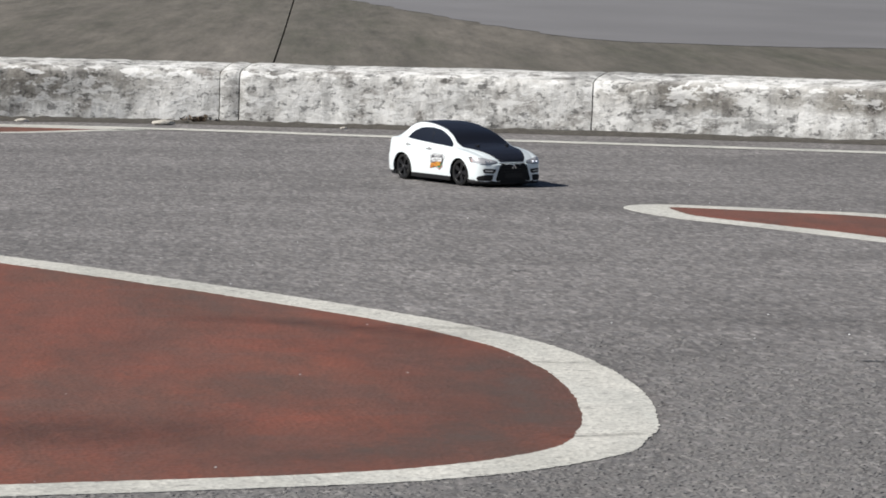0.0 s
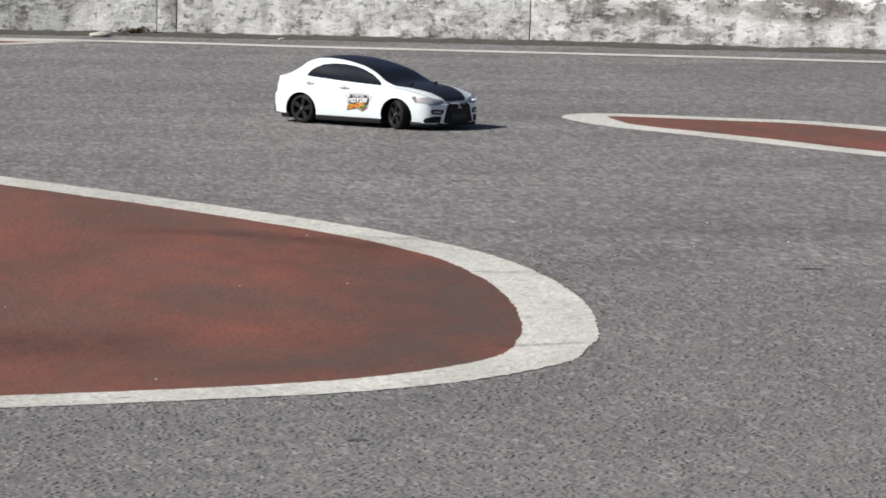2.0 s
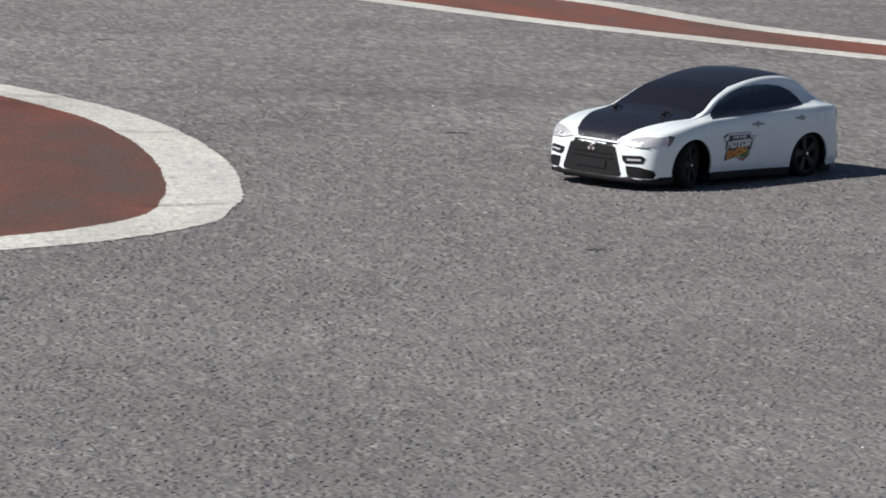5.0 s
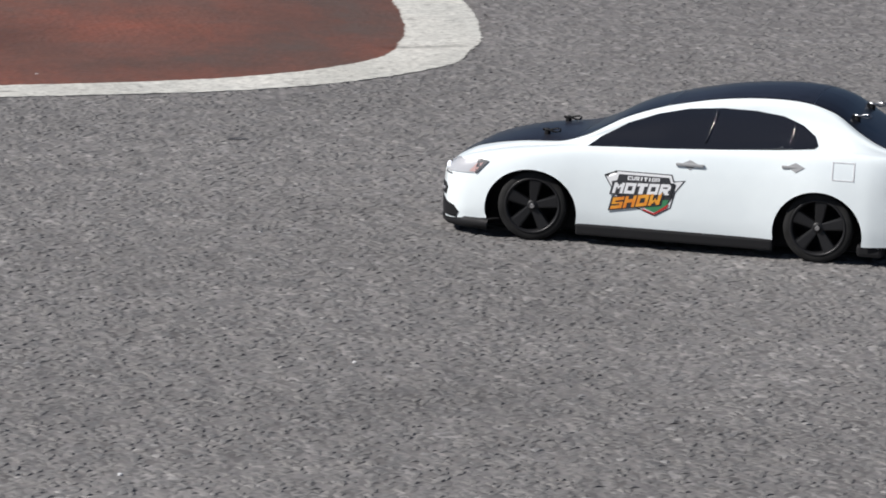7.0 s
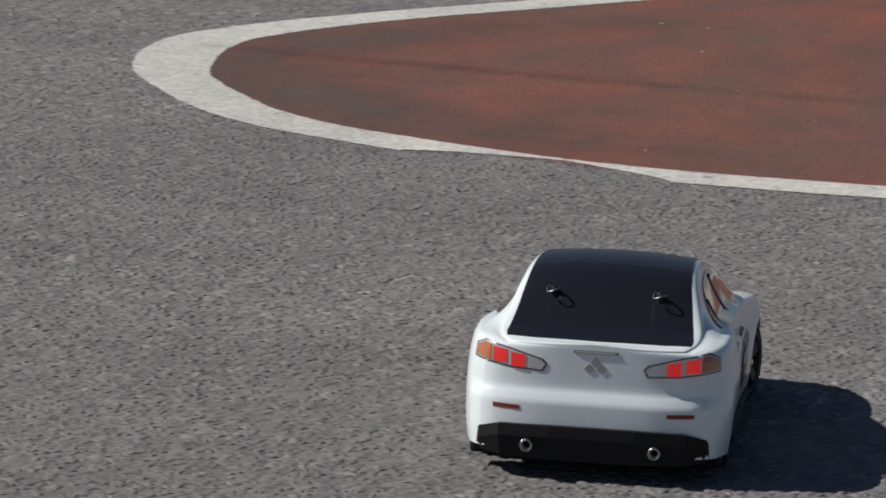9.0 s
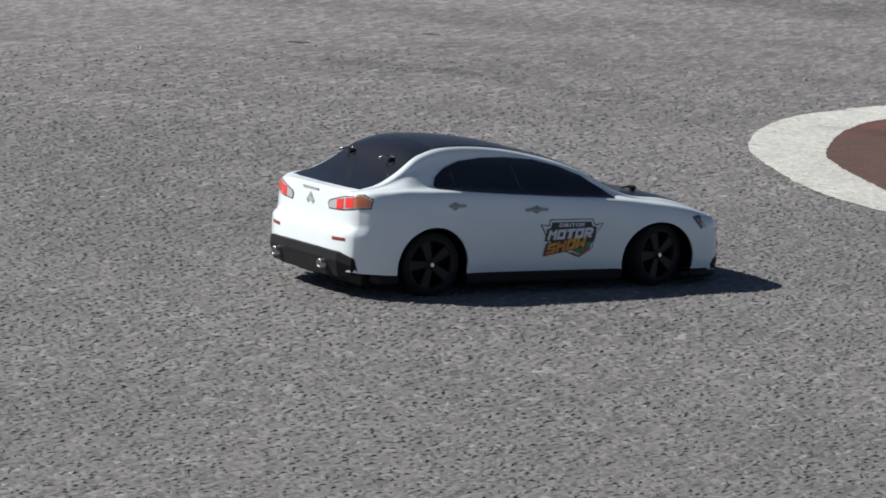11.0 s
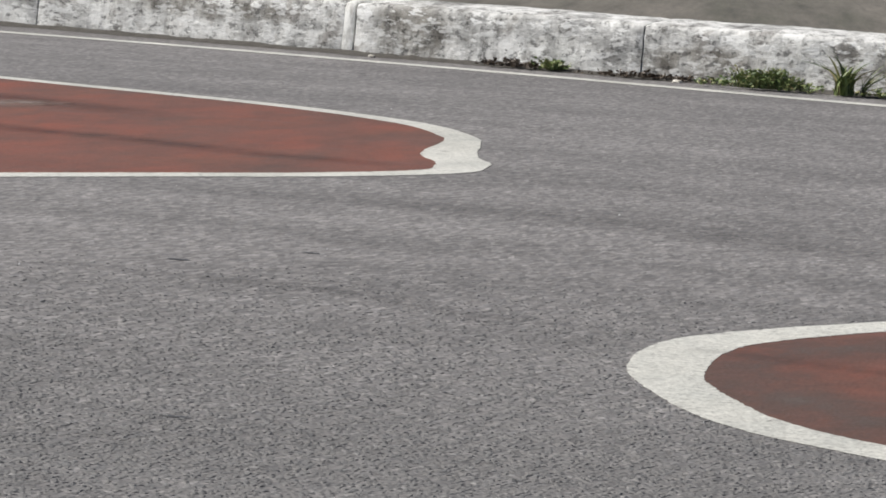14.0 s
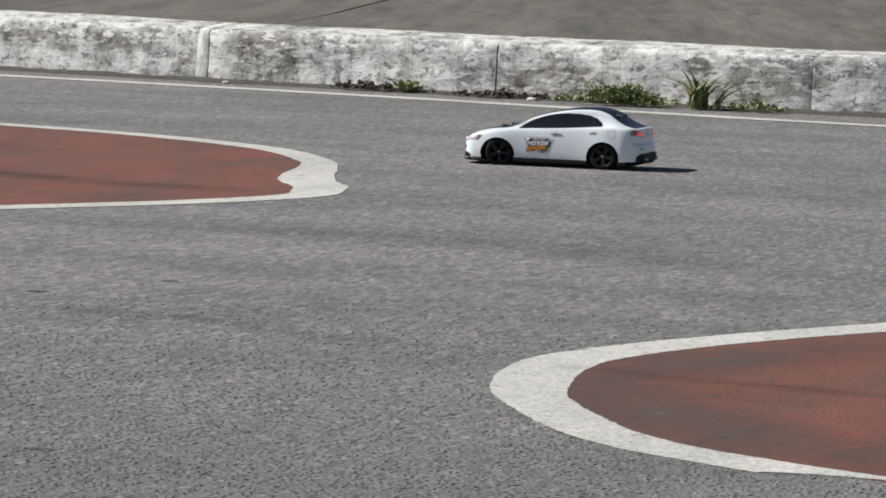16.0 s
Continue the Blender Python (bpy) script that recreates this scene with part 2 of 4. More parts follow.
grey_line = Mat("grey_printed_line", 0.4, colour=(0.33, 0.335, 0.34))
lamp_silver = Mat("silver_lamp_reflector", 0.25, 0.35, (0.60, 0.60, 0.61), coat=0.7)
lamp_frame = Mat("dark_grey_lamp_surround", 0.4, colour=(0.09, 0.092, 0.10))
amber = Mat("amber_lens", 0.2, colour=(0.46, 0.15, 0.06), coat=0.8)
red_lens = Mat("red_lit_lens", 0.2, colour=(0.5, 0.025, 0.02), coat=0.8).glow((1.0, 0.02, 0.02), 0.34)
red_print = Mat("dull_red_reflector", 0.35, colour=(0.22, 0.03, 0.025))
led = Mat("lit_white_led", 0.2, colour=(0.9, 0.92, 1.0)).glow((0.85, 0.9, 1.0), 0.6)
decal_white = Mat("white_sticker", 0.4, colour=(0.75, 0.76, 0.77))
decal_black = Mat("black_sticker_ink", 0.4, colour=(0.035, 0.037, 0.042))
decal_orange = Mat("orange_sticker_ink", 0.4, colour=(0.72, 0.27, 0.03))
decal_orange.colour(decal_orange.ramp(decal_orange.noise(60, 2), (0.35, (0.70, 0.20, 0.025)), (0.65, (0.80, 0.42, 0.05))))
decal_green = Mat("green_sticker_ink", 0.4, colour=(0.05, 0.22, 0.10))
decal_red = Mat("red_sticker_ink", 0.4, colour=(0.45, 0.03, 0.03))


# ---- building helpers
def mesh_of(name, bm, material, smooth=False):
    me = bpy.data.meshes.new(name)
    bm.normal_update()
    bm.to_mesh(me)
    bm.free()
    me.materials.append(material.m)
    if smooth:
        for p in me.polygons:
            p.use_smooth = True
    return me


def part(name, bm, material, parent, label="", smooth=False):
    """Links a bmesh as one mesh object under a thing or a part."""
    ob = new(name, mesh_of(name, bm, material, smooth))
    ob.parent = parent
    return tagged(ob, label)


def thing(name, bm, material, label, category, group="", kind="", smooth=False):
    return tagged(new(name, mesh_of(name, bm, material, smooth)), label, category, group, kind)


def spline(points, per=12, closed=False):
    """A smooth curve through a few control points, as 2D vectors."""
    pts = [Vector(p) for p in points]
    n, out = len(pts), []
    for i in range(n if closed else n - 1):
        a = pts[(i - 1) % n] if closed or i else pts[0] * 2 - pts[1]
        b, c = pts[i], pts[(i + 1) % n]
        d = pts[(i + 2) % n] if closed or i + 2 < n else pts[-1] * 2 - pts[-2]
        for k in range(per):
            t = k / per
            out.append(0.5 * ((2 * b) + (c - a) * t + (2 * a - 5 * b + 4 * c - d) * t * t + (3 * b - a - 3 * c + d) * t ** 3))
    return out if closed else out + [pts[-1]]


def inner(loop, widths):
    """The loop moved inwards (to its left) by a width per point."""
    n, out = len(loop), []
    for i, p in enumerate(loop):
        d = (loop[(i + 1) % n] - loop[i - 1]).normalized()
        out.append(p + Vector((-d.y, d.x)) * widths[i])
    return out


def band(loop_a, loop_b, z, closed=True, wobble=0.0, thick=0.0004):
    """A flat painted band between two loops, with thickness and slightly uneven edges."""
    bm = bmesh.new()

    def shake(p, s):
        w = Vector((noise.noise((p.x * 55, p.y * 55, s)), noise.noise((p.x * 55, p.y * 55, s + 9)))) * wobble * 0.9
        v = Vector((noise.noise((p.x * 9, p.y * 9, s)), noise.noise((p.x * 9, p.y * 9, s + 9)))) * wobble
        return p + w + v

    rows = []
    for la, s in ((loop_a, 1.0), (loop_b, 5.0)):
        rows.append([bm.verts.new((*shake(p, s), z)) for p in la])
        rows.append([bm.verts.new((*shake(p, s), z - thick)) for p in la])
    n = len(loop_a)
    for i in range(n if closed else n - 1):
        j = (i + 1) % n
        bm.faces.new((rows[0][i], rows[0][j], rows[2][j], rows[2][i]))
        bm.faces.new((rows[1][i], rows[1][j], rows[0][j], rows[0][i]))
        bm.faces.new((rows[2][i], rows[2][j], rows[3][j], rows[3][i]))
    bmesh.ops.recalc_face_normals(bm, faces=bm.faces)
    return bm


def sheet(loop, z, wobble=0.0):
    bm = bmesh.new()
    vs = [bm.verts.new((p.x + wobble * noise.noise((p.x * 30, p.y * 30, 2)), p.y + wobble * noise.noise((p.x * 30, p.y * 30, 7)), z)) for p in loop]
    f = bm.faces.new(vs)
    if f.normal.z < 0:
        f.normal_flip()
    bmesh.ops.triangulate(bm, faces=bm.faces)
    return bm


def box(bm, x0, x1, y0, y1, z0, z1, bevel=0.0, m=None):
    r = bmesh.ops.create_cube(bm, size=1)
    vs = r["verts"]
    for v in vs:
        v.co = Vector((x0 + (v.co.x + 0.5) * (x1 - x0), y0 + (v.co.y + 0.5) * (y1 - y0), z0 + (v.co.z + 0.5) * (z1 - z0)))
    if bevel:
        es = {e for v in vs for e in v.link_edges}
        out = bmesh.ops.bevel(bm, geom=list(es), offset=bevel, segments=2, affect="EDGES", profile=0.6)
        vs = list({v for f in out["faces"] for v in f.verts} | {v for v in vs if v.is_valid})
    if m:
        bmesh.ops.transform(bm, matrix=m, verts=vs)
    return bm


def ring_body(bm, profile, segs, axis="y", centre=(0, 0, 0)):
    """Turns a profile of (radius, along) round an axis."""
    rows = []
    for k in range(segs):
        a = 2 * math.pi * k / segs
        row = []
        for r, s in profile:
            c = Vector((r * math.cos(a), s, r * math.sin(a))) if axis == "y" else Vector((s, r * math.cos(a), r * math.sin(a)))
            row.append(bm.verts.new(c + Vector(centre)))
        rows.append(row)
    for k in range(segs):
        a, b = rows[k], rows[(k + 1) % segs]
        for i in range(len(profile) - 1):
            bm.faces.new((a[i], a[i + 1], b[i + 1], b[i]))
    bmesh.ops.recalc_face_normals(bm, faces=bm.faces)
    return bm


# ---- the track
bm = bmesh.new()
vs = [bm.verts.new(c) for c in ((-600, -600, 0), (600, -600, 0), (600, 900, 0), (-600, 900, 0))]
bm.faces.new(vs)
thing("ground", bm, asphalt, "worn grey asphalt of a small outdoor race track", "asphalt", kind="structure")


OUTLINES = {}


def island(name, points, width, nose, label, bites=(), ease=30):
    """A red-painted infield between track lanes, edged with a white line that widens at its noses."""
    loop = spline(points, 72, True)
    base = tagged(new(name), label, "painted infield", "painted infields of the track", "structure")
    w = []
    for p in loop:
        extra = sum(k * max(0, 1 - ((p - Vector(c)).length / r) ** 2) ** 2 for c, r, k in nose)
        w.append(max(0.012, width + extra))
    inside = inner(loop, w)
    red = inner(loop, [0.062] * len(loop))
    for _ in range(ease):
        inside = [(inside[i - 1] + p * 2 + inside[(i + 1) % len(inside)]) / 4 for i, p in enumerate(inside)]
    loop = inner(loop, [sum(k * max(0, 1 - (p - Vector(c)).length / r) ** 0.6 for c, r, k in bites) for p in loop])
    OUTLINES[name] = loop
    part("red_surface", sheet(red, 0.0005), red_paint, base, "faded brick-red road paint on asphalt")
    part("white_edge_line", band(loop, inside, 0.0011, wobble=0.0035), white_paint, base, "worn white edge line of road paint")
    return base


island("infield_1", [(1.092, 5.50), (1.098, 5.78), (1.07, 6.09), (0.985, 6.40), (0.86, 6.69), (0.695, 7.02), (0.34, 7.65), (-0.06, 8.15), (-0.5, 7.65), (-0.76, 6.85),
                     (-1.03, 6.34), (-1.19, 6.07), (-1.352, 5.72), (-1.39, 5.5), (-1.348, 5.21), (-1.262, 5.0), (-1.138, 4.78), (-0.97, 4.625), (-0.63, 4.455), (-0.14, 4.42), (0.29, 4.49),
                     (0.69, 4.60), (0.925, 4.80), (1.018, 5.03), (1.062, 5.24)], 0.09,
       [((1.09, 5.4), 0.6, 0.006), ((-1.38, 5.5), 0.5, 0.014)], "red-painted oval infield edged with a white line",
       [((-0.715, 4.50), 0.17, 0.088)], 260)
island("infield_2", [(1.75, 9.0), (1.80, 8.74), (1.97, 8.38), (2.14, 7.98), (2.36, 7.58), (2.60, 7.2), (2.95, 6.75), (3.25, 6.6),
                     (3.25, 6.9), (2.95, 7.3), (2.68, 7.8), (2.59, 8.1), (2.50, 8.50), (2.30, 8.88), (2.11, 9.02), (1.90, 9.15), (1.79, 9.13)], 0.08,
       [((1.75, 9.02), 0.25, 0.02)], "slender curved red infield with a white edge line")
island("infield_3", [(-2.552, 8.58), (-2.585, 8.71), (-2.655, 8.86), (-2.715, 9.05), (-2.785, 9.30), (-2.87, 9.54), (-3.12, 9.93), (-3.6, 10.27), (-4.3, 10.52), (-5.02, 10.74), (-5.9, 10.7),
                     (-6.3, 9.6), (-5.6, 7.9), (-4.6, 6.5), (-3.9, 6.35), (-3.33, 7.08), (-2.96, 7.62), (-2.73, 7.95), (-2.60, 8.20), (-2.535, 8.40)], 0.085,
       [((-2.62, 8.85), 0.6, 0.042)], "broad red infield with a blunt notched white nose")
island("infield_4", [(0.95, 12.20), (0.62, 12.34), (0.2, 12.42), (-0.5, 12.45), (-1.1, 12.35), (-0.5, 12.05), (0.1, 11.85), (0.55, 11.93), (0.78, 12.07)], 0.07,
       [], "far red infield that tapers out beside the edge line")

# long edge line in front of the wall
EDGE = [(-8.5, 13.5), (-6.1, 13.22), (-4.9, 13.06), (-3.7, 12.77), (-2.78, 12.48), (-2.3, 12.35), (-1.9, 12.28), (-1.2, 12.31), (-0.6, 12.42), (0.55, 12.38), (1.19, 12.17), (1.64, 11.93), (2.25, 11.66), (2.92, 11.34), (3.5, 10.98), (5.0, 9.9)]
edge = spline(EDGE, 16)
bm = band([p + Vector((0, 0.055)) for p in edge], [p - Vector((0, 0.055)) for p in edge], 0.0017, False, 0.008)
thing("edge_line", bm, white_paint, "long worn white line along the foot of the wall", "road marking", kind="structure")

# ---- the low wall: cast concrete lengths with open joints
WALL = [(-9.0, 14.5), (-5.8, 13.72), (-4.47, 13.37), (-3.41, 13.11), (-2.35, 12.91), (-0.9, 12.85), (0.56, 12.74), (1.25, 12.60), (2.26, 12.20), (3.23, 11.74), (4.2, 11.2), (6.5, 9.7)]
wall_line = spline(WALL, 30)


def wall_at(x):
    for a, b in zip(wall_line, wall_line[1:]):
        if a.x <= x <= b.x:
            return a + (b - a) * ((x - a.x) / (b.x - a.x))
    return wall_line[-1]


# front profile from the foot up over the rounded crown to the back: depth, height
PROFILE = [(0.0, -0.01), (0.004, 0.030), (0.007, 0.060), (0.009, 0.090), (0.011, 0.118), (0.013, 0.140), (0.016, 0.150), (0.025, 0.1555), (0.042, 0.159), (0.08, 0.165), (0.14, 0.1715), (0.2, 0.175), (0.23, 0.165), (0.23, 0.05)]


def wall_length(x0, x1, seed):
    bm, rows = bmesh.new(), []
    count = max(4, int((x1 - x0) / 0.018))
    lean = 0.0012 * math.sin(seed * 2.3)
    taller = functools.partial(numpy.interp, xp=(-9.0, -5.3, -4.4, -2.0, 0.5, 2.0), fp=(0.020, 0.020, 0.015, 0.016, 0.006, 0.0))
    for i in range(count + 1):
        x = x0 + (x1 - x0) * i / count
        p, q = wall_at(x - 0.01), wall_at(x + 0.01)
        d = (q - p).normalized()
        nrm = Vector((-d.y, d.x))
        c = wall_at(x)
        end = 0.0025 if i in (0, count) else 0.0
        row = []
        for k, (dep, z) in enumerate(PROFILE):
            chip = 0.007 * noise.noise((x * 6, z * 14, 3.0)) + 0.005 * noise.noise((x * 25, z * 40, 7.0)) + (0.006 * abs(noise.noise((x * 14, 3.1, 5.0))) if 0.13 < z < 0.157 else 0)
            top = 0.0035 * noise.noise((x * 3.5, 1.7, 2.0)) + float(taller(x)) * min(1, (z - 0.08) / 0.06) if z > 0.085 else 0
            pos = c + nrm * (dep + chip + end + lean)
            row.append(bm.verts.new((pos.x, pos.y, z + top + (0.4 * chip if z > 0.13 else 0) - end)))
        rows.append(row)
    for a, b in zip(rows, rows[1:]):
        for k in range(len(PROFILE) - 1):
            bm.faces.new((a[k], b[k], b[k + 1], a[k + 1]))
    for row in (rows[0], rows[-1]):
        bm.faces.new([bm.verts.new(v.co) for v in row])
    bmesh.ops.recalc_face_normals(bm, faces=bm.faces)
    return bm


wall = tagged(new("wall_north"), "low limewashed concrete wall, stained and peeling, in cast lengths", "wall", kind="structure")
JOINTS = [-8.6, -7.2, -5.75, -4.512, -4.47, -3.41, -2.35, -1.2, 0.0, 1.205, 1.262, 2.26, 3.23, 4.3, 5.6]
for n, (a, b) in enumerate(zip(JOINTS, JOINTS[1:])):
    part("wall_block", wall_length(a + (0.006 if a == -4.47 else 0.0017 if a != -4.512 else 0.0004), b - (0.0017 if b != -4.512 else 0.0004), n + 1), plaster if a == -4.512 else concrete, wall, "strip of pale plaster beside a joint" if a == -4.512 else "", True)
bm, rows = bmesh.new(), []
for p, q in zip(wall_line, wall_line[1:]):
    d = (q - p).normalized()
    nrm = Vector((-d.y, d.x))
    rows.append([bm.verts.new((*(p + nrm * s), z)) for s, z in ((0.03, -0.01), (0.035, 0.135), (0.2, 0.15), (0.2, -0.01))])
for a, b in zip(rows, rows[1:]):
    for k in range(3):
        bm.faces.new((a[k], b[k], b[k + 1], a[k + 1]))
part("joint_core", bm, dirty_joint, wall, "dark dirty joint between the lengths")

# silted gutter at the wall's foot
bm, rows = bmesh.new(), []
for i, p in enumerate(wall_line):
    w = 0.10 + 0.05 * noise.noise((p.x * 4, 3, 1)) + 0.03 * noise.noise((p.x * 19, 3, 8))
    lift = 0.012 + 0.006 * noise.noise((p.x * 5, 9, 2)) + 0.007 * noise.noise((p.x * 31, 9, 4))
    rows.append([bm.verts.new((p.x, p.y + 0.03, lift)), bm.verts.new((p.x, p.y - 0.012, lift * 0.8)), bm.verts.new((p.x, p.y - w * 0.5, 0.007)), bm.verts.new((p.x, p.y - w, 0.0006))])
for a, b in zip(rows, rows[1:]):
    for k in range(3):
        bm.faces.new((a[k], a[k + 1], b[k + 1], b[k]))
bmesh.ops.recalc_face_normals(bm, faces=bm.faces)
thing("gutter_silt", bm, grit_mat, "dark silt and grit along the wall's foot", "dirt", kind="stuff")

# the raised ground behind the wall, in two slabs with an open joint, and a road beyond
TERRACE_Z = 0.168


def slab(name, cuts, material, label, z, category):
    bm = bmesh.new()
    vs = [bm.verts.new((*p, z)) for p in cuts]
    lo = [bm.verts.new((*p, z - 0.12)) for p in cuts]
    f = bm.faces.new(vs)
    for i in range(len(cuts)):
        j = (i + 1) % len(cuts)
        bm.faces.new((vs[j], vs[i], lo[i], lo[j]))
    bmesh.ops.recalc_face_normals(bm, faces=bm.faces)
    bmesh.ops.triangulate(bm, faces=[f])
    return thing(name, bm, material, label, category, kind="structure")


back = [Vector((p.x, p.y + 0.2)) for p in wall_line]
JA, JB = (1.38, 12.78), (9.6, 90.0)
slab("terrace_1", [p for p in back if p.x < -4.42] + [(-4.40, 13.56), (-4.675, 15.26), (-4.83, 16.05), (-5.29, 18.34), (-24, 90), (-90, 90), (-90, 16)], terrace_west, "raised weathered brown concrete paving behind the wall", TERRACE_Z, "paving")
slab("terrace_2", [(-4.397, 13.555)] + [p for p in back if -4.28 < p.x < -1.25] + [(-1.2, 13.10), (-7.0, 90), (-23.9, 90), (-5.272, 18.34), (-4.814, 16.05), (-4.668, 15.26)], terrace_west, "raised weathered brown concrete paving behind the wall", TERRACE_Z, "paving")
slab("terrace_4", [(-1.2, 13.10)] + [p for p in back if -1.15 < p.x < 1.33] + [JA, (1.81, 16.37), (2.62, 23.2), JB, (-7.0, 90)], terrace_east, "raised weathered brown concrete paving behind the wall", TERRACE_Z, "paving")
slab("terrace_3", [(JA[0] + 0.006, JA[1])] + [p for p in back if p.x > 1.43] + [(60, 9.5), (60, 90), (JB[0] + 0.05, 90), (2.628, 23.2), (1.816, 16.37)], terrace_east, "raised weathered brown concrete paving behind the wall", TERRACE_Z, "paving")
verge = spline([(3.1, 60), (3.0, 30), (2.95, 23.2), (2.93, 20.3), (2.92, 17.7), (3.0, 16.1), (3.41, 15.55), (3.97, 15.4), (5.5, 15.0), (9, 14.2)], 24)
bm = bmesh.new()
vs = [bm.verts.new((p.x + 0.05 * noise.noise((p.x * 2, p.y * 2, 1)), p.y + 0.10 * noise.noise((p.x * 5, p.y * 2, 5)) + 0.04 * noise.noise((p.x * 24, p.y * 5, 3)), TERRACE_Z + 0.0015)) for p in verge] + [bm.verts.new(c) for c in ((60, 12, TERRACE_Z + 0.0015), (60, 88, TERRACE_Z + 0.0015), (2.62, 88, TERRACE_Z + 0.0015))]
f = bm.faces.new(vs)
if f.normal.z < 0:
    f.normal_flip()
bmesh.ops.triangulate(bm, faces=bm.faces)
thing("far_road", bm, road_mat, "smooth grey asphalt beyond the brown paving", "road", kind="structure")


# ---- the radio-controlled car; its own space: x ahead, y to its left, z up, from the ground below its middle
X = (0.214, 0.210, 0.200, 0.185, 0.150, 0.105, 0.085, 0.048, 0.007, -0.045, -0.100, -0.133, -0.158, -0.176, -0.194, -0.206)
Z_BELT = (0.052, 0.058, 0.065, 0.071, 0.079, 0.085, 0.087, 0.089, 0.092, 0.095, 0.098, 0.099, 0.099, 0.098, 0.0965, 0.0935)
Z_RAIL = (0.055, 0.062, 0.068, 0.075, 0.0835, 0.089, 0.0955, 0.1135, 0.1255, 0.1345, 0.1362, 0.1285, 0.1132, 0.1045, 0.1000, 0.0975)
Z_TOP = (0.056, 0.064, 0.071, 0.078, 0.087, 0.093, 0.0995, 0.1185, 0.1300, 0.1396, 0.1418, 0.1346, 0.1170, 0.1065, 0.1015, 0.0990)
HALF = (0.064, 0.074, 0.084, 0.0895, 0.0935, 0.0925, 0.0915, 0.0905, 0.0905, 0.0905, 0.092, 0.0940, 0.0945, 0.0940, 0.0890, 0.0790)
RAIL = (0.042, 0.050, 0.057, 0.062, 0.067, 0.071, 0.071, 0.065, 0.0605, 0.0585, 0.0595, 0.062, 0.066, 0.068, 0.066, 0.060)
Z_LOW = (0.014, 0.014, 0.015, 0.017, 0.019, 0.019, 0.019, 0.019, 0.019, 0.019, 0.019, 0.019, 0.020, 0.020, 0.021, 0.022)
AXLE, WHEEL_R = 0.1285, 0.0312


def arch_reach(x, z):
    """How far a point lies from the nearer axle, as a share of the wheel arch's rim."""
    c, wide = (AXLE, 0.0418) if x > 0 else (-AXLE, 0.0398)
    return math.hypot((x - c) / wide, (z - 0.0275) / 0.0378), c


def along(table, x):
    """Smooth value of a table of stations at x."""
    xs = X[::-1]
    ts = table[::-1]
    i = max(0, min(len(xs) - 2, next((k for k in range(len(xs) - 1) if x <= xs[k + 1]), len(xs) - 2)))
    t = (x - xs[i]) / (xs[i + 1] - xs[i])
    slope = lambda k: (ts[min(k + 1, len(xs) - 1)] - ts[max(k - 1, 0)]) / (xs[min(k + 1, len(xs) - 1)] - xs[max(k - 1, 0)])
    h, m0, m1 = xs[i + 1] - xs[i], slope(i), slope(i + 1)
    return (2 * t ** 3 - 3 * t * t + 1) * ts[i] + (t ** 3 - 2 * t * t + t) * h * m0 + (3 * t * t - 2 * t ** 3) * ts[i + 1] + (t ** 3 - t * t) * h * m1


def section(x):
    """Half of the shell's outline across the car, from the sill up to the middle of the roof."""
    w, zl, zb, zr, zt, wr = (along(t, x) for t in (HALF, Z_LOW, Z_BELT, Z_RAIL, Z_TOP, RAIL))
    for c in (AXLE, -AXLE):
        w += 0.0022 * math.exp(-((x - c) / 0.042) ** 2)
    mid = zl + 0.52 * (zb - zl)
    base = min(w * 0.86, wr + 0.017)
    pts = [(w * 0.975, zl), (w * 0.995, zl + 0.2 * (zb - zl)), (w, mid), (w * 0.985, zl + 0.8 * (zb - zl)), (w * 0.945, zb - 0.001),
           (base, zb + 0.05 * (zr - zb) + 0.002), (wr + 0.55 * (base - wr) * 0.6, zb + 0.62 * (zr - zb)), (wr, zr), (wr * 0.72, zr + 0.62 * (zt - zr)), (wr * 0.36, zt - 0.1 * (zt - zr)), (0, zt)]
    return spline(pts, 5)


def ledge(bm):
    """The bumper stands out below the boot lid."""
    for v in bm.verts:
        k = max(0, min(1, (-0.181 - v.co.x) / 0.022)) * max(0, min(1, (0.0650 - v.co.z) / 0.0065))
        v.co.x -= 0.0055 * k * k * (3 - 2 * k)


def cap(bm, row, sign):
    """Closes an end of the shell with a gently bowed face."""
    n, m = len(row), 14
    lines = []
    for k in range(n // 2):
        a, b = row[k], row[n - 1 - k]
        line = [a]
        for i in range(1, m):
            t = i / m
            p = a.co.lerp(b.co, t)
            p.x += sign * 0.0075 * (1 - (2 * t - 1) ** 4)
            line.append(bm.verts.new(p))
        lines.append(line + [b])
    for p, q in zip(lines, lines[1:]):
        for i in range(m):
            bm.faces.new((p[i], p[i + 1], q[i + 1], q[i]))
    bm.faces.new(lines[-1] + [row[n // 2]])


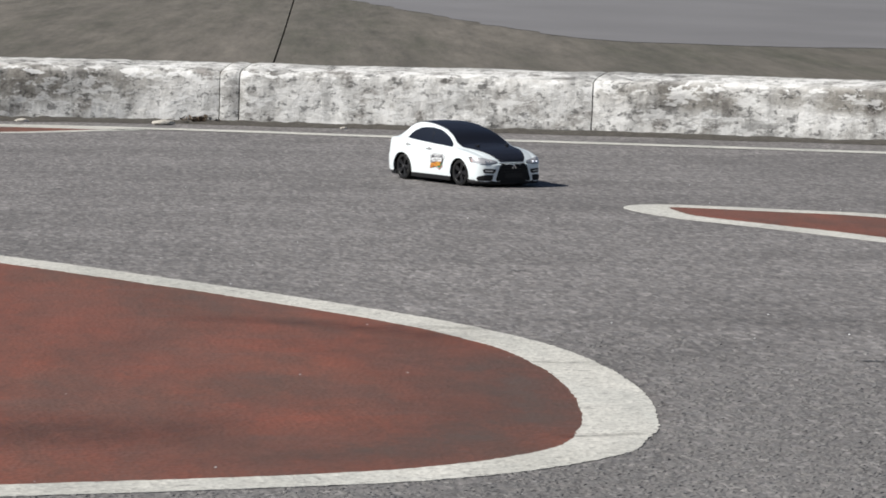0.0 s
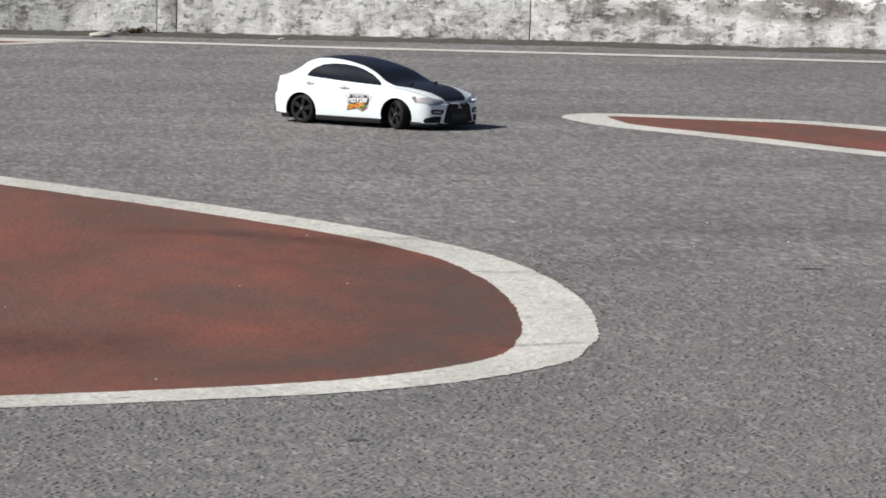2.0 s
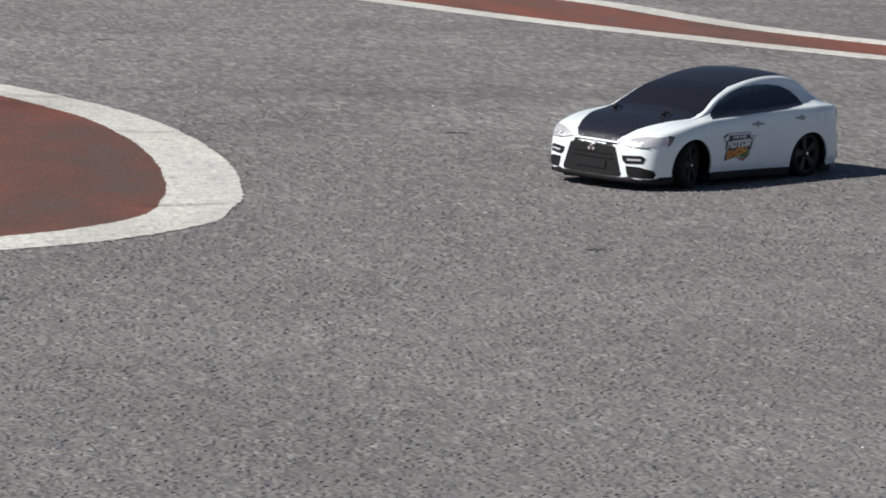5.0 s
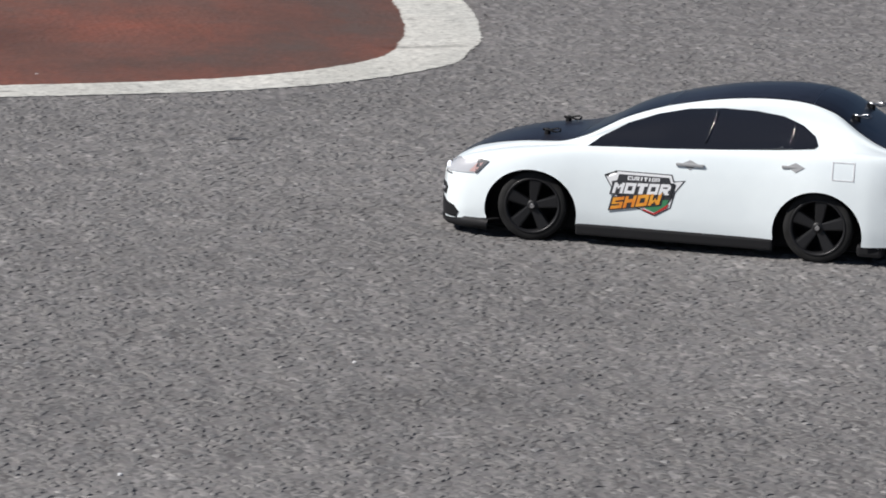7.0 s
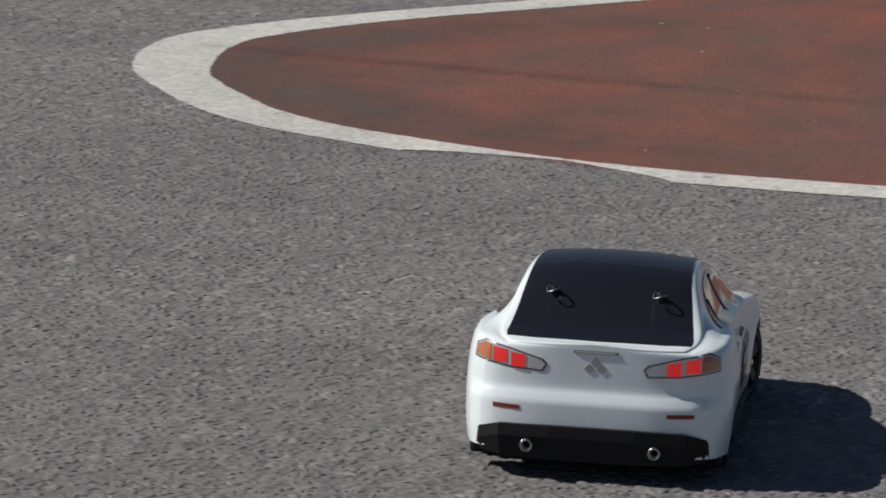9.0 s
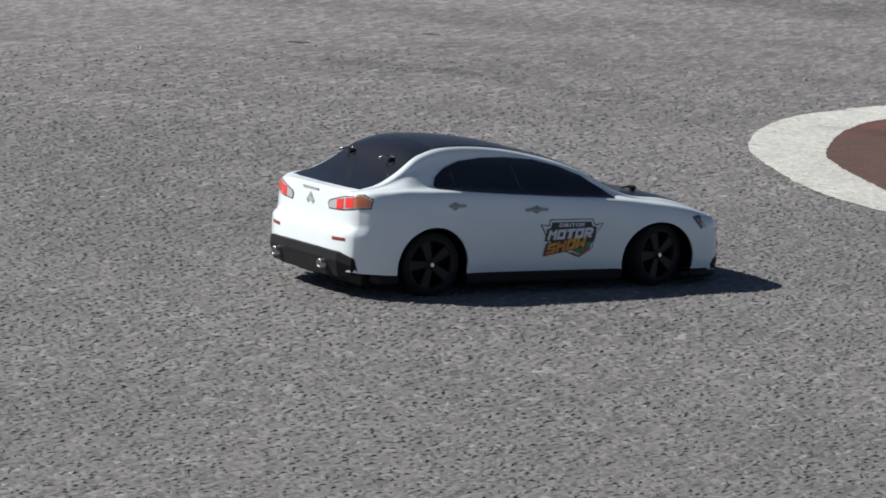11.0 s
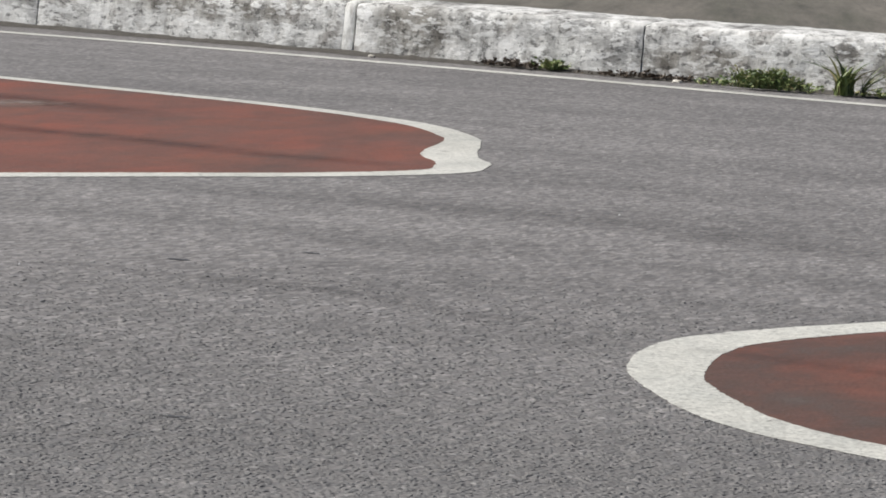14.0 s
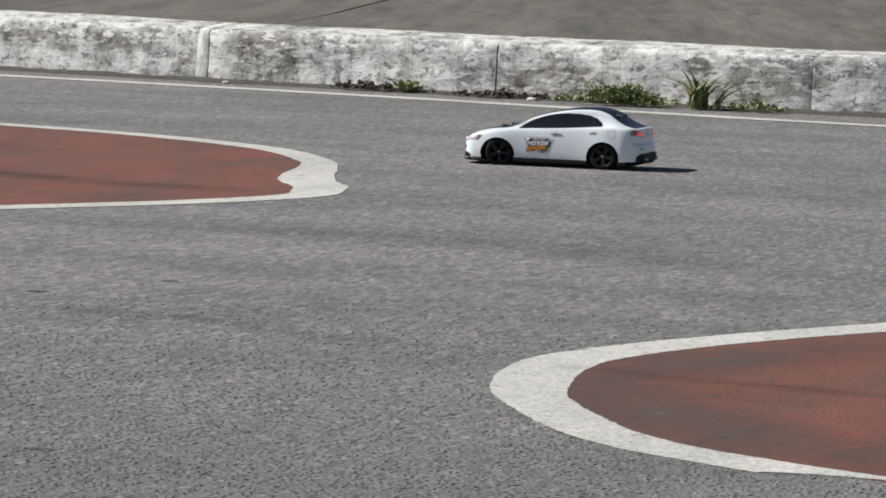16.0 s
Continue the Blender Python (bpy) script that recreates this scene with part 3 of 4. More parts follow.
def shell():
    bm, rows = bmesh.new(), []
    count = 176
    for i in range(count + 1):
        x = X[0] + (X[-1] - X[0]) * (i / count)
        half = section(x)
        row = [bm.verts.new((x, p.x, p.y)) for p in half] + [bm.verts.new((x, -p.x, p.y)) for p in half[-2::-1]]
        rows.append(row)
    for a, b in zip(rows, rows[1:]):
        for k in range(len(a) - 1):
            bm.faces.new((a[k], b[k], b[k + 1], a[k + 1]))
    for row, sign in ((rows[0], 1), (rows[-1], -1)):
        cap(bm, row, sign)
    ledge(bm)
    gone = [f for f in bm.faces if (g := f.calc_center_median()) and abs(g.y) > 0.066 and g.z < 0.078 and arch_reach(g.x, g.z)[0] < 1]
    bmesh.ops.delete(bm, geom=gone, context="FACES")
    for v in bm.verts:
        if v.is_boundary and v.co.z > 0.0205 and abs(v.co.y) > 0.06:
            d, c = arch_reach(v.co.x, v.co.z)
            if 0.3 < d < 1.16:
                v.co.x, v.co.z = c + (v.co.x - c) / d, 0.0275 + (v.co.z - 0.0275) / d
    # a turned-in lip at the arches
    edges = [e for e in bm.edges if e.is_boundary and min(v.co.z for v in e.verts) > 0.021]
    for e in edges:
        e.smooth = False
    out = bmesh.ops.extrude_edge_only(bm, edges=edges)
    for v in out["geom"]:
        if isinstance(v, bmesh.types.BMVert):
            v.co.y -= math.copysign(0.0022, v.co.y)
    bmesh.ops.recalc_face_normals(bm, faces=bm.faces)
    return bm


shell_bm = shell()
# the closed shape, for laying panels on it
solid = bmesh.new()
solid_rows = []
for i in range(119):
    xx = X[0] + (X[-1] - X[0]) * i / 118
    hf = section(xx)
    solid_rows.append([solid.verts.new((xx, p.x, p.y)) for p in hf] + [solid.verts.new((xx, -p.x, p.y)) for p in hf[-2::-1]])
for a, b in zip(solid_rows, solid_rows[1:]):
    for k in range(len(a) - 1):
        solid.faces.new((a[k], b[k], b[k + 1], a[k + 1]))
for row, sign in ((solid_rows[0], 1), (solid_rows[-1], -1)):
    cap(solid, row, sign)
ledge(solid)
bmesh.ops.recalc_face_normals(solid, faces=solid.faces)
TREE = BVHTree.FromBMesh(solid)
solid.free()


def lay(bm, axis, sign=1, lift=0.0006, thick=0.0005):
    """Lays a flat bmesh (in u, v) on the shell along an axis, and gives it thickness."""
    out = {}
    for v in bm.verts:
        u, w = v.co.x, v.co.y
        if axis == "x":
            start, way = Vector((sign * 0.4, u, w)), Vector((-sign, 0, 0))
        elif axis == "y":
            start, way = Vector((u, sign * 0.3, w)), Vector((0, -sign, 0))
        else:
            start, way = Vector((u, w, 0.4)), Vector((0, 0, -1))
        hit, normal, _, _ = TREE.ray_cast(start, way)
        if hit is None:
            hit, normal, _, _ = TREE.find_nearest(start + way * 0.2)
        if normal.dot(way) > 0:
            normal = -normal
        v.co = hit + normal * lift
        out[v] = normal
    # an edge turned down on to the shell gives the panel its thickness
    rim = {}
    for e in [e for e in bm.edges if len(e.link_faces) == 1]:
        e.smooth = False
        for v in e.verts:
            if v not in rim:
                rim[v] = bm.verts.new(v.co - out[v] * (thick + 0.0003))
        a, b = e.verts
        bm.faces.new((a, b, rim[b], rim[a]))
    bmesh.ops.recalc_face_normals(bm, faces=bm.faces)
    c = sum((f.normal.dot(out.get(f.verts[0], f.normal)) for f in bm.faces))
    if c < 0:
        bmesh.ops.reverse_faces(bm, faces=bm.faces)
    return bm


def fill(outline, fine=0.007):
    """A flat, evenly divided bmesh inside an outline."""
    bm = bmesh.new()
    bm.faces.new([bm.verts.new((u, w, 0)) for u, w in outline])
    bmesh.ops.triangulate(bm, faces=bm.faces)
    for _ in range(7):
        long = [e for e in bm.edges if e.calc_length() > fine]
        if not long:
            break
        bmesh.ops.subdivide_edges(bm, edges=long, cuts=1)
        bmesh.ops.triangulate(bm, faces=[f for f in bm.faces if len(f.verts) > 3])
    return bm


def panel(name, outline, axis, sign, material, parent, label="", lift=0.0006, fine=0.007, round_=0, smooth=True):
    pts = [tuple(p) for p in spline(outline, round_, True)] if round_ else outline
    return part(name, lay(fill(pts, fine), axis, sign, lift), material, parent, label, smooth)


def tube(bm, points, radius, segs=7):
    rings = []
    for i, p in enumerate(points):
        d = (Vector(points[min(i + 1, len(points) - 1)]) - Vector(points[max(i - 1, 0)])).normalized()
        a = d.orthogonal().normalized()
        b = d.cross(a)
        rings.append([bm.verts.new(Vector(p) + (a * math.cos(t) + b * math.sin(t)) * radius) for t in (2 * math.pi * k / segs for k in range(segs))])
    for q, r in zip(rings, rings[1:]):
        for k in range(segs):
            bm.faces.new((q[k], q[(k + 1) % segs], r[(k + 1) % segs], r[k]))
    bm.faces.new(rings[0][::-1])
    bm.faces.new(rings[-1])
    bmesh.ops.recalc_face_normals(bm, faces=bm.faces)
    return bm


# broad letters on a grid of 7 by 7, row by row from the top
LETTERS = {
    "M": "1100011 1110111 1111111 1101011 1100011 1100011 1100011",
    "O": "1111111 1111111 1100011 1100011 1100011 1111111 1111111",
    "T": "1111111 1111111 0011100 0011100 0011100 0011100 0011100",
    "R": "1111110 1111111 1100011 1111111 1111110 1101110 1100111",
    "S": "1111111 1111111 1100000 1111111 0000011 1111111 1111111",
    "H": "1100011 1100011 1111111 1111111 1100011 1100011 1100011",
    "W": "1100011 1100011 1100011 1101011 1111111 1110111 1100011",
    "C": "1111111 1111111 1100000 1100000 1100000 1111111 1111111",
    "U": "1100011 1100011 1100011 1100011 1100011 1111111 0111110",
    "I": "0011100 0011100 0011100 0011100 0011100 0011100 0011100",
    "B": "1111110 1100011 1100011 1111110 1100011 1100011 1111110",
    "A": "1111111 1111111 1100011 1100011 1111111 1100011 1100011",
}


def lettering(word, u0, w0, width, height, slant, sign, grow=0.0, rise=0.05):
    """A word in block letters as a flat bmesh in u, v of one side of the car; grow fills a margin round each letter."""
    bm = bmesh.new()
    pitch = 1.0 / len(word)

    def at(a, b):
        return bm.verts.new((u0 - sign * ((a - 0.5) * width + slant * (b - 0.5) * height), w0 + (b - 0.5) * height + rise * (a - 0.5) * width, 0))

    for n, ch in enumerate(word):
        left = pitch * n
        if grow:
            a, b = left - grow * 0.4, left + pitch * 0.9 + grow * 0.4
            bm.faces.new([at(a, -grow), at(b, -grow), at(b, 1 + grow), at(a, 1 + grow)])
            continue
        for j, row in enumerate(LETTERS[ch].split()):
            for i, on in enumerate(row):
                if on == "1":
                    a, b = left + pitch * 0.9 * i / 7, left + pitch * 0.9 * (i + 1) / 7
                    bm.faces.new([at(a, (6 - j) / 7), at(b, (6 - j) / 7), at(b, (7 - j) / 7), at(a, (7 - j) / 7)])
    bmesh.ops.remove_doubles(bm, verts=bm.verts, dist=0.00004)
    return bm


def wheel(x, side, car, name):
    hub = new(name)
    hub.parent = car
    hub.location = (x, side * 0.078, WHEEL_R)
    tyre = ring_body(bmesh.new(), [(0.0245, -0.012), (0.0295, -0.0125), (0.0308, -0.0105), (WHEEL_R, -0.006), (WHEEL_R, 0.006), (0.0308, 0.0105), (0.0295, 0.0125), (0.0245, 0.012)], 40)
    part("tyre", tyre, rubber, hub, "smooth black drift tyre", True)
    rim = ring_body(bmesh.new(), [(0.0236, -0.011), (0.0252, 0.0118), (0.0246, 0.0128), (0.0228, 0.0122), (0.0215, 0.005), (0.0212, -0.006), (0.004, -0.006)], 40)
    if side < 0:
        bmesh.ops.scale(rim, vec=(1, -1, 1), verts=rim.verts)
        bmesh.ops.reverse_faces(rim, faces=rim.faces)
    part("rim", rim, rim_mat, hub, "gloss black rim", True)
    for k in range(5):
        sp = bmesh.new()
        near, far = (0.0045, 0.0105) if side > 0 else (-0.0105, -0.0045)
        box(sp, 0.003, 0.0232, near, far, -0.5, 0.5)
        for v in sp.verts:
            v.co.z *= 0.0062 if v.co.x < 0.01 else 0.0112
            if v.co.x > 0.01:
                v.co.y += 0.0012 * side
        bmesh.ops.bevel(sp, geom=list(sp.edges), offset=0.0012, segments=2, affect="EDGES", profile=0.6)
        bmesh.ops.rotate(sp, cent=(0, 0, 0), matrix=Matrix.Rotation(2 * math.pi * k / 5, 3, "Y"), verts=sp.verts)
        part("spoke", sp, rim_mat, hub)
    capm = ring_body(bmesh.new(), [(0.0001, 0.0115 * side), (0.004, 0.0115 * side), (0.0058, 0.0095 * side), (0.006, 0.001 * side)], 16)
    part("hub_cap", capm, rim_mat, hub, smooth=True)
    nut = bmesh.new()
    ring_body(nut, [(0.0001, 0.0138 * side), (0.0022, 0.0138 * side), (0.0027, 0.0128 * side), (0.0027, 0.010 * side)], 6)
    part("wheel_nut", nut, chrome, hub, "bright wheel nut")
    return hub


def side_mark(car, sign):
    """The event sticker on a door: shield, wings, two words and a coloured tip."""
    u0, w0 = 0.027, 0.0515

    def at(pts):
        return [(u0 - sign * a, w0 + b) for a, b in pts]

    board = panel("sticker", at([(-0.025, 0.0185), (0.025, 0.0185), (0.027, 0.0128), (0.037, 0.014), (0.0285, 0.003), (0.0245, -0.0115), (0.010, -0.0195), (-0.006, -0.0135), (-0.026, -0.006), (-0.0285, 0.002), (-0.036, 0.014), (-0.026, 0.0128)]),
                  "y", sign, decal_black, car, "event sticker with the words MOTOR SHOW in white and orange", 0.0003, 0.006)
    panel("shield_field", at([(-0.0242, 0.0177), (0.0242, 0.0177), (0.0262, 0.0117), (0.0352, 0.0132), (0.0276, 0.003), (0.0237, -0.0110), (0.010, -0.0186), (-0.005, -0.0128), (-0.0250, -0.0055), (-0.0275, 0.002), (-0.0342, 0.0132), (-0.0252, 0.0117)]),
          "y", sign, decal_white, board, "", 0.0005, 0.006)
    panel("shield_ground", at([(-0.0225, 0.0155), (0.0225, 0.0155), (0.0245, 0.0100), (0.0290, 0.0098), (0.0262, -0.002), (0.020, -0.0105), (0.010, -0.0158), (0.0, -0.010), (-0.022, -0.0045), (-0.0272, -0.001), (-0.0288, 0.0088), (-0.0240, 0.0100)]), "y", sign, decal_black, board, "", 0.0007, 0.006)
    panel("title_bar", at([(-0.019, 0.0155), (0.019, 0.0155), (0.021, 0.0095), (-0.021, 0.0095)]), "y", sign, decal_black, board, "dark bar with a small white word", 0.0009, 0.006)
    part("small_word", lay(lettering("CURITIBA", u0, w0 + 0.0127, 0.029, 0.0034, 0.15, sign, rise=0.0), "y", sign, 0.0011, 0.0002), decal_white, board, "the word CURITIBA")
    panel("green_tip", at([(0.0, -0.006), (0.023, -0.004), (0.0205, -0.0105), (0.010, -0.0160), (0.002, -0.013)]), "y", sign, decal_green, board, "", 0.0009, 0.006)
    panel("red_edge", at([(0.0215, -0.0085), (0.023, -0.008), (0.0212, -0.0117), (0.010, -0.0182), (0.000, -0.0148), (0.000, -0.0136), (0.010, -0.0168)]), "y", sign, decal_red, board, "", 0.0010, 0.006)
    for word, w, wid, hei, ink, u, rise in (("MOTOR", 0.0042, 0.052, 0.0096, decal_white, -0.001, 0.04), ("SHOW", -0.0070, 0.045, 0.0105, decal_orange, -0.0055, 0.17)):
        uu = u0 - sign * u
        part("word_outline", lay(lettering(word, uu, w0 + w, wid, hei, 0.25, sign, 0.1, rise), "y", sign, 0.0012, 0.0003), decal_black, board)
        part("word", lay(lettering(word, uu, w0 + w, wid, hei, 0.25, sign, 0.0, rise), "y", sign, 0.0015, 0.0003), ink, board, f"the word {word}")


def build_car():
    car = tagged(new("toy_car"), "white radio-controlled drift saloon with black roof, bonnet and wheels", "toy car")
    body = part("body", shell_bm, white_body, car, "glossy white moulded saloon shell", True)
    inside = bmesh.new()
    box(inside, -0.19, 0.20, -0.064, 0.064, 0.008, 0.024, 0.003)
    # black filler box, added to block the view through and darken the arches
    box(inside, -0.185, 0.185, -0.066, 0.066, 0.02, 0.068, 0.006)
    part("chassis", inside, black, car, "black chassis tray with a filler box that darkens the wheel arches")
    # black strips added inside each arch, so the gap round the tyre stays dark
    for c, wide in ((AXLE, 0.0418), (-AXLE, 0.0398)):
        for s in (1, -1):
            liner, rows = bmesh.new(), []
            for k in range(25):
                a = math.pi * (-0.06 + 1.12 * k / 24)
                rows.append([liner.verts.new((c + wide * r * math.cos(a), s * y, 0.0275 + 0.0378 * r * math.sin(a))) for y, r in ((0.0885, 1.01), (0.0885, 1.04), (0.064, 1.05))])
            for p, q in zip(rows, rows[1:]):
                for k in range(2):
                    liner.faces.new((p[k], p[k + 1], q[k + 1], q[k]))
            part("wheel_well", liner, black, car, "black lining added to keep the wheel arch dark inside", True)
    # bonnet, screen, roof and rear screen in one dark film, each its own panel
    hood = [(0.2165, 0.0), (0.2155, 0.020), (0.2115, 0.033), (0.204, 0.040), (0.188, 0.047), (0.155, 0.059), (0.108, 0.0685), (0.0970, 0.068), (0.0930, 0.05), (0.0905, 0.025), (0.0900, 0.0)]
    panel("bonnet", hood + [(a, -b) for a, b in hood[-2:0:-1]], "z", 1, navy, body, "dark navy film on the bonnet", 0.0004, 0.006)
    screen = [(0.0895, 0.0), (0.0900, 0.025), (0.0925, 0.05), (0.0965, 0.0675), (0.080, 0.068), (0.060, 0.0635), (0.030, 0.0585), (0.0170, 0.0555), (0.0155, 0.0)]
    panel("windscreen", screen + [(a, -b) for a, b in screen[-2:0:-1]], "z", 1, smoke, body, "black tinted windscreen", 0.0004, 0.006)
    roof = [(0.0150, 0.0), (0.0165, 0.0553), (-0.02, 0.0552), (-0.06, 0.0555), (-0.114, 0.0572), (-0.112, 0.0)]
    panel("roof_panel", roof + [(a, -b) for a, b in roof[-2:0:-1]], "z", 1, navy, body, "dark navy film on the roof", 0.0004, 0.006)
    rear = [(-0.1125, 0.0), (-0.1145, 0.0572), (-0.135, 0.0588), (-0.154, 0.0615), (-0.172, 0.0640), (-0.190, 0.0660), (-0.1975, 0.0650), (-0.2015, 0.045), (-0.2035, 0.0)]
    panel("rear_window", rear + [(a, -b) for a, b in rear[-2:0:-1]], "z", 1, smoke, body, "black tinted rear window", 0.0004, 0.006)
    for s in (1, -1):
        glass = [(0.080, 0.0885), (0.071, 0.0960), (0.048, 0.1095), (0.022, 0.1188), (-0.005, 0.1250), (-0.035, 0.1278), (-0.065, 0.1276), (-0.090, 0.1248), (-0.108, 0.1184), (-0.1195, 0.1105), (-0.1235, 0.1030), (-0.1205, 0.1005), (-0.09, 0.0980), (-0.04, 0.0945), (0.02, 0.0912)]
        win = panel("side_window", glass, "y", s, tint, body, "black tinted side windows", 0.0007, 0.006)
        # round glossy tubes along the film, shaped to show the sun's glint as a line
        for low, high in (((-0.0230, 0.0955), (-0.0310, 0.1240)), ((-0.0975, 0.0995), (-0.1015, 0.1170))):
            seam = []
            for k in range(9):
                u, w = (p + (q - p) * k / 8 for p, q in zip(low, high))
                seam.append(TREE.ray_cast(Vector((u, s * 0.3, w)), Vector((0, -s, 0)))[0] + Vector((0, s * 0.0007, 0)))
            part("window_seam", tube(bmesh.new(), seam, 0.0011, 8), wet_black, win, "glossy seam in the window film, rounded to catch a glint of sun", True)
        for hx, hz in ((-0.0132, 0.0797), (-0.1072, 0.0850)):
            hb = bmesh.new()
            yy = s * (along(HALF, hx) - 0.0005)
            box(hb, hx - 0.0125, hx + 0.0125, yy - 0.0012, yy + 0.0012, hz - 0.0013, hz + 0.0013, 0.0008)
            h = part("door_handle", hb, grey_line, body, "grey moulded door handle")
            panel("handle_recess", [(hx - 0.008, hz + 0.0005), (hx, hz + 0.0042), (hx + 0.008, hz + 0.0005), (hx, hz - 0.0042)], "y", s, grey_line, h, "", 0.0006, 0.01)
        skirt = bmesh.new()
        ya, yb = sorted((s * 0.078, s * 0.0915))
        box(skirt, -0.0895, 0.0875, ya, yb, 0.0100, 0.0200, 0.002)
        part("side_skirt", skirt, black, body, "matt black side skirt")
        corner = bmesh.new()
        ya, yb = sorted((s * 0.070, s * 0.0895))
        box(corner, -0.186, -0.163, ya, yb, 0.0105, 0.0215, 0.003)
        part("rear_skirt", corner, black, body)
        lampo = panel("headlight", [(s * 0.039, 0.0588), (s * 0.055, 0.0552), (s * 0.078, 0.0558), (s * 0.0845, 0.0585), (s * 0.0845, 0.0680), (s * 0.074, 0.0685), (s * 0.058, 0.0655), (s * 0.043, 0.0620)], "x", 1, lamp_silver, body, "clear silver headlight", 0.0008, 0.005)
        panel("lamp_wrap", [(0.2030, 0.0565), (0.180, 0.0580), (0.1690, 0.0690), (0.178, 0.0702), (0.198, 0.0672)], "y", s, lamp_silver, lampo, "", 0.0008, 0.005)
        panel("wrap_edge", [(0.1800, 0.0580), (0.1690, 0.0690), (0.1780, 0.0702), (0.1775, 0.0709), (0.1676, 0.0693), (0.1790, 0.0572)], "y", s, lamp_frame, lampo, "", 0.0011, 0.005)
        panel("lamp_reflector", [(0.1860, 0.0588), (0.1800, 0.0588), (0.1725, 0.0675), (0.1790, 0.0660)], "y", s, pink_lens, lampo, "dull pink reflector", 0.0011, 0.005)
        for a in (0.060, 0.070):
            ledb = ring_body(bmesh.new(), [(0.0001, 0.0006), (0.0016, 0.0004), (0.002, -0.002)], 12, "x")
            hit = TREE.ray_cast(Vector((0.4, s * a, 0.060)), Vector((-1, 0, 0)))[0]
            bmesh.ops.translate(ledb, vec=hit + Vector((0.0022, 0, 0)), verts=ledb.verts)
            part("led", ledb, led if s > 0 else chrome, lampo, "small white light in the headlight", True)
        panel("lamp_edge", [(s * 0.0395, 0.0582), (s * 0.055, 0.0548), (s * 0.080, 0.0548), (s * 0.080, 0.0538), (s * 0.055, 0.0538), (s * 0.0385, 0.0575)], "x", 1, lamp_frame, lampo, "", 0.0009, 0.006)
        panel("side_intake", [(s * 0.053, 0.0300), (s * 0.070, 0.0300), (s * 0.0835, 0.0265), (s * 0.0875, 0.016), (s * 0.057, 0.016), (s * 0.0545, 0.022)], "x", 1, black, body, "black bumper side intake", 0.0008, 0.006)
        slot_in = panel("lamp_slot", [(s * 0.047, 0.0430), (s * 0.072, 0.0445), (s * 0.0765, 0.0415), (s * 0.074, 0.0345), (s * 0.053, 0.0330), (s * 0.048, 0.0370)], "x", 1, black, body, "rounded black slot in the bumper", 0.0008, 0.006)
        panel("slot_bar", [(s * 0.054, 0.0395), (s * 0.072, 0.0405), (s * 0.072, 0.0380), (s * 0.055, 0.0370)], "x", 1, lamp_silver, slot_in, "silver bar in the slot", 0.0016, 0.006)
        tail = panel("tail_light", [(s * 0.0862, 0.0925), (s * 0.0790, 0.0962), (s * 0.060, 0.0928), (s * 0.037, 0.0868), (s * 0.0335, 0.0832), (s * 0.0365, 0.0778), (s * 0.060, 0.0788), (s * 0.0868, 0.0830)], "x", -1, lamp_frame, body, "tail light with two lit red squares", 0.0003, 0.005)
        panel("lens", [(s * 0.0856, 0.0918), (s * 0.0786, 0.0950), (s * 0.060, 0.0917), (s * 0.0385, 0.0858), (s * 0.0355, 0.0830), (s * 0.0377, 0.0790), (s * 0.060, 0.0800), (s * 0.0860, 0.0841)], "x", -1, lamp_silver, tail, "clear silver lens", 0.0006, 0.005)
        panel("indicator", [(s * 0.0852, 0.0912), (s * 0.0786, 0.0942), (s * 0.0740, 0.0934), (s * 0.0740, 0.0830), (s * 0.0855, 0.0848)], "x", -1, amber, tail, "amber indicator", 0.0009, 0.004)
        for a, b in ((0.0680, 0.0), (0.0550, -0.0025)):
            panel("red_light", [(s * (a - 0.0050), 0.0912 + b), (s * (a + 0.0048), 0.0926 + b), (s * (a + 0.0048), 0.0826 + b), (s * (a - 0.0050), 0.0822 + b)], "x", -1, red_lens, tail, "lit red square", 0.0011, 0.004)
        panel("rear_reflector", [(s * 0.052, 0.0535), (s * 0.071, 0.0540), (s * 0.071, 0.0510), (s * 0.052, 0.0505)], "x", -1, red_print, body, "thin dull red reflector", 0.0004, 0.006)
        pipe = ring_body(bmesh.new(), [(0.0040, 0.004), (0.0046, -0.006), (0.0040, -0.0068), (0.0028, -0.006), (0.0026, 0.002), (0.0001, 0.002)], 20, "x", (-0.2205, s * 0.045, 0.0268))
        part("exhaust_tip", pipe, dull_steel, body, "chrome exhaust tip", True)
        for px, py, top in ((0.128, 0.040, 0.0965), (-0.150, 0.038, 0.125)):
            post = bmesh.new()
            zt = along(Z_TOP, px)
            ring_body(post, [(0.0001, 0.0)] + [(0.0028, 0.0), (0.0028, 0.0075), (0.0016, 0.0088), (0.0001, 0.0088)], 10, "y")
            bmesh.ops.rotate(post, cent=(0, 0, 0), matrix=Matrix.Rotation(math.pi / 2, 3, "X"), verts=post.verts)
            bmesh.ops.translate(post, vec=(px, s * py, zt - 0.004), verts=post.verts)
            pp = part("body_post", post, black, body, "black body post")
            clip = tube(bmesh.new(), [(px + 0.008 * math.cos(a) - 0.004, s * py + 0.0045 * math.sin(a), zt + 0.0035 + 0.0012 * math.sin(2 * a)) for a in (k * 2 * math.pi / 14 for k in range(15))], 0.0008, 6)
            part("clip", clip, black if px > 0 else dull_steel, pp, "bent wire body clip", True)
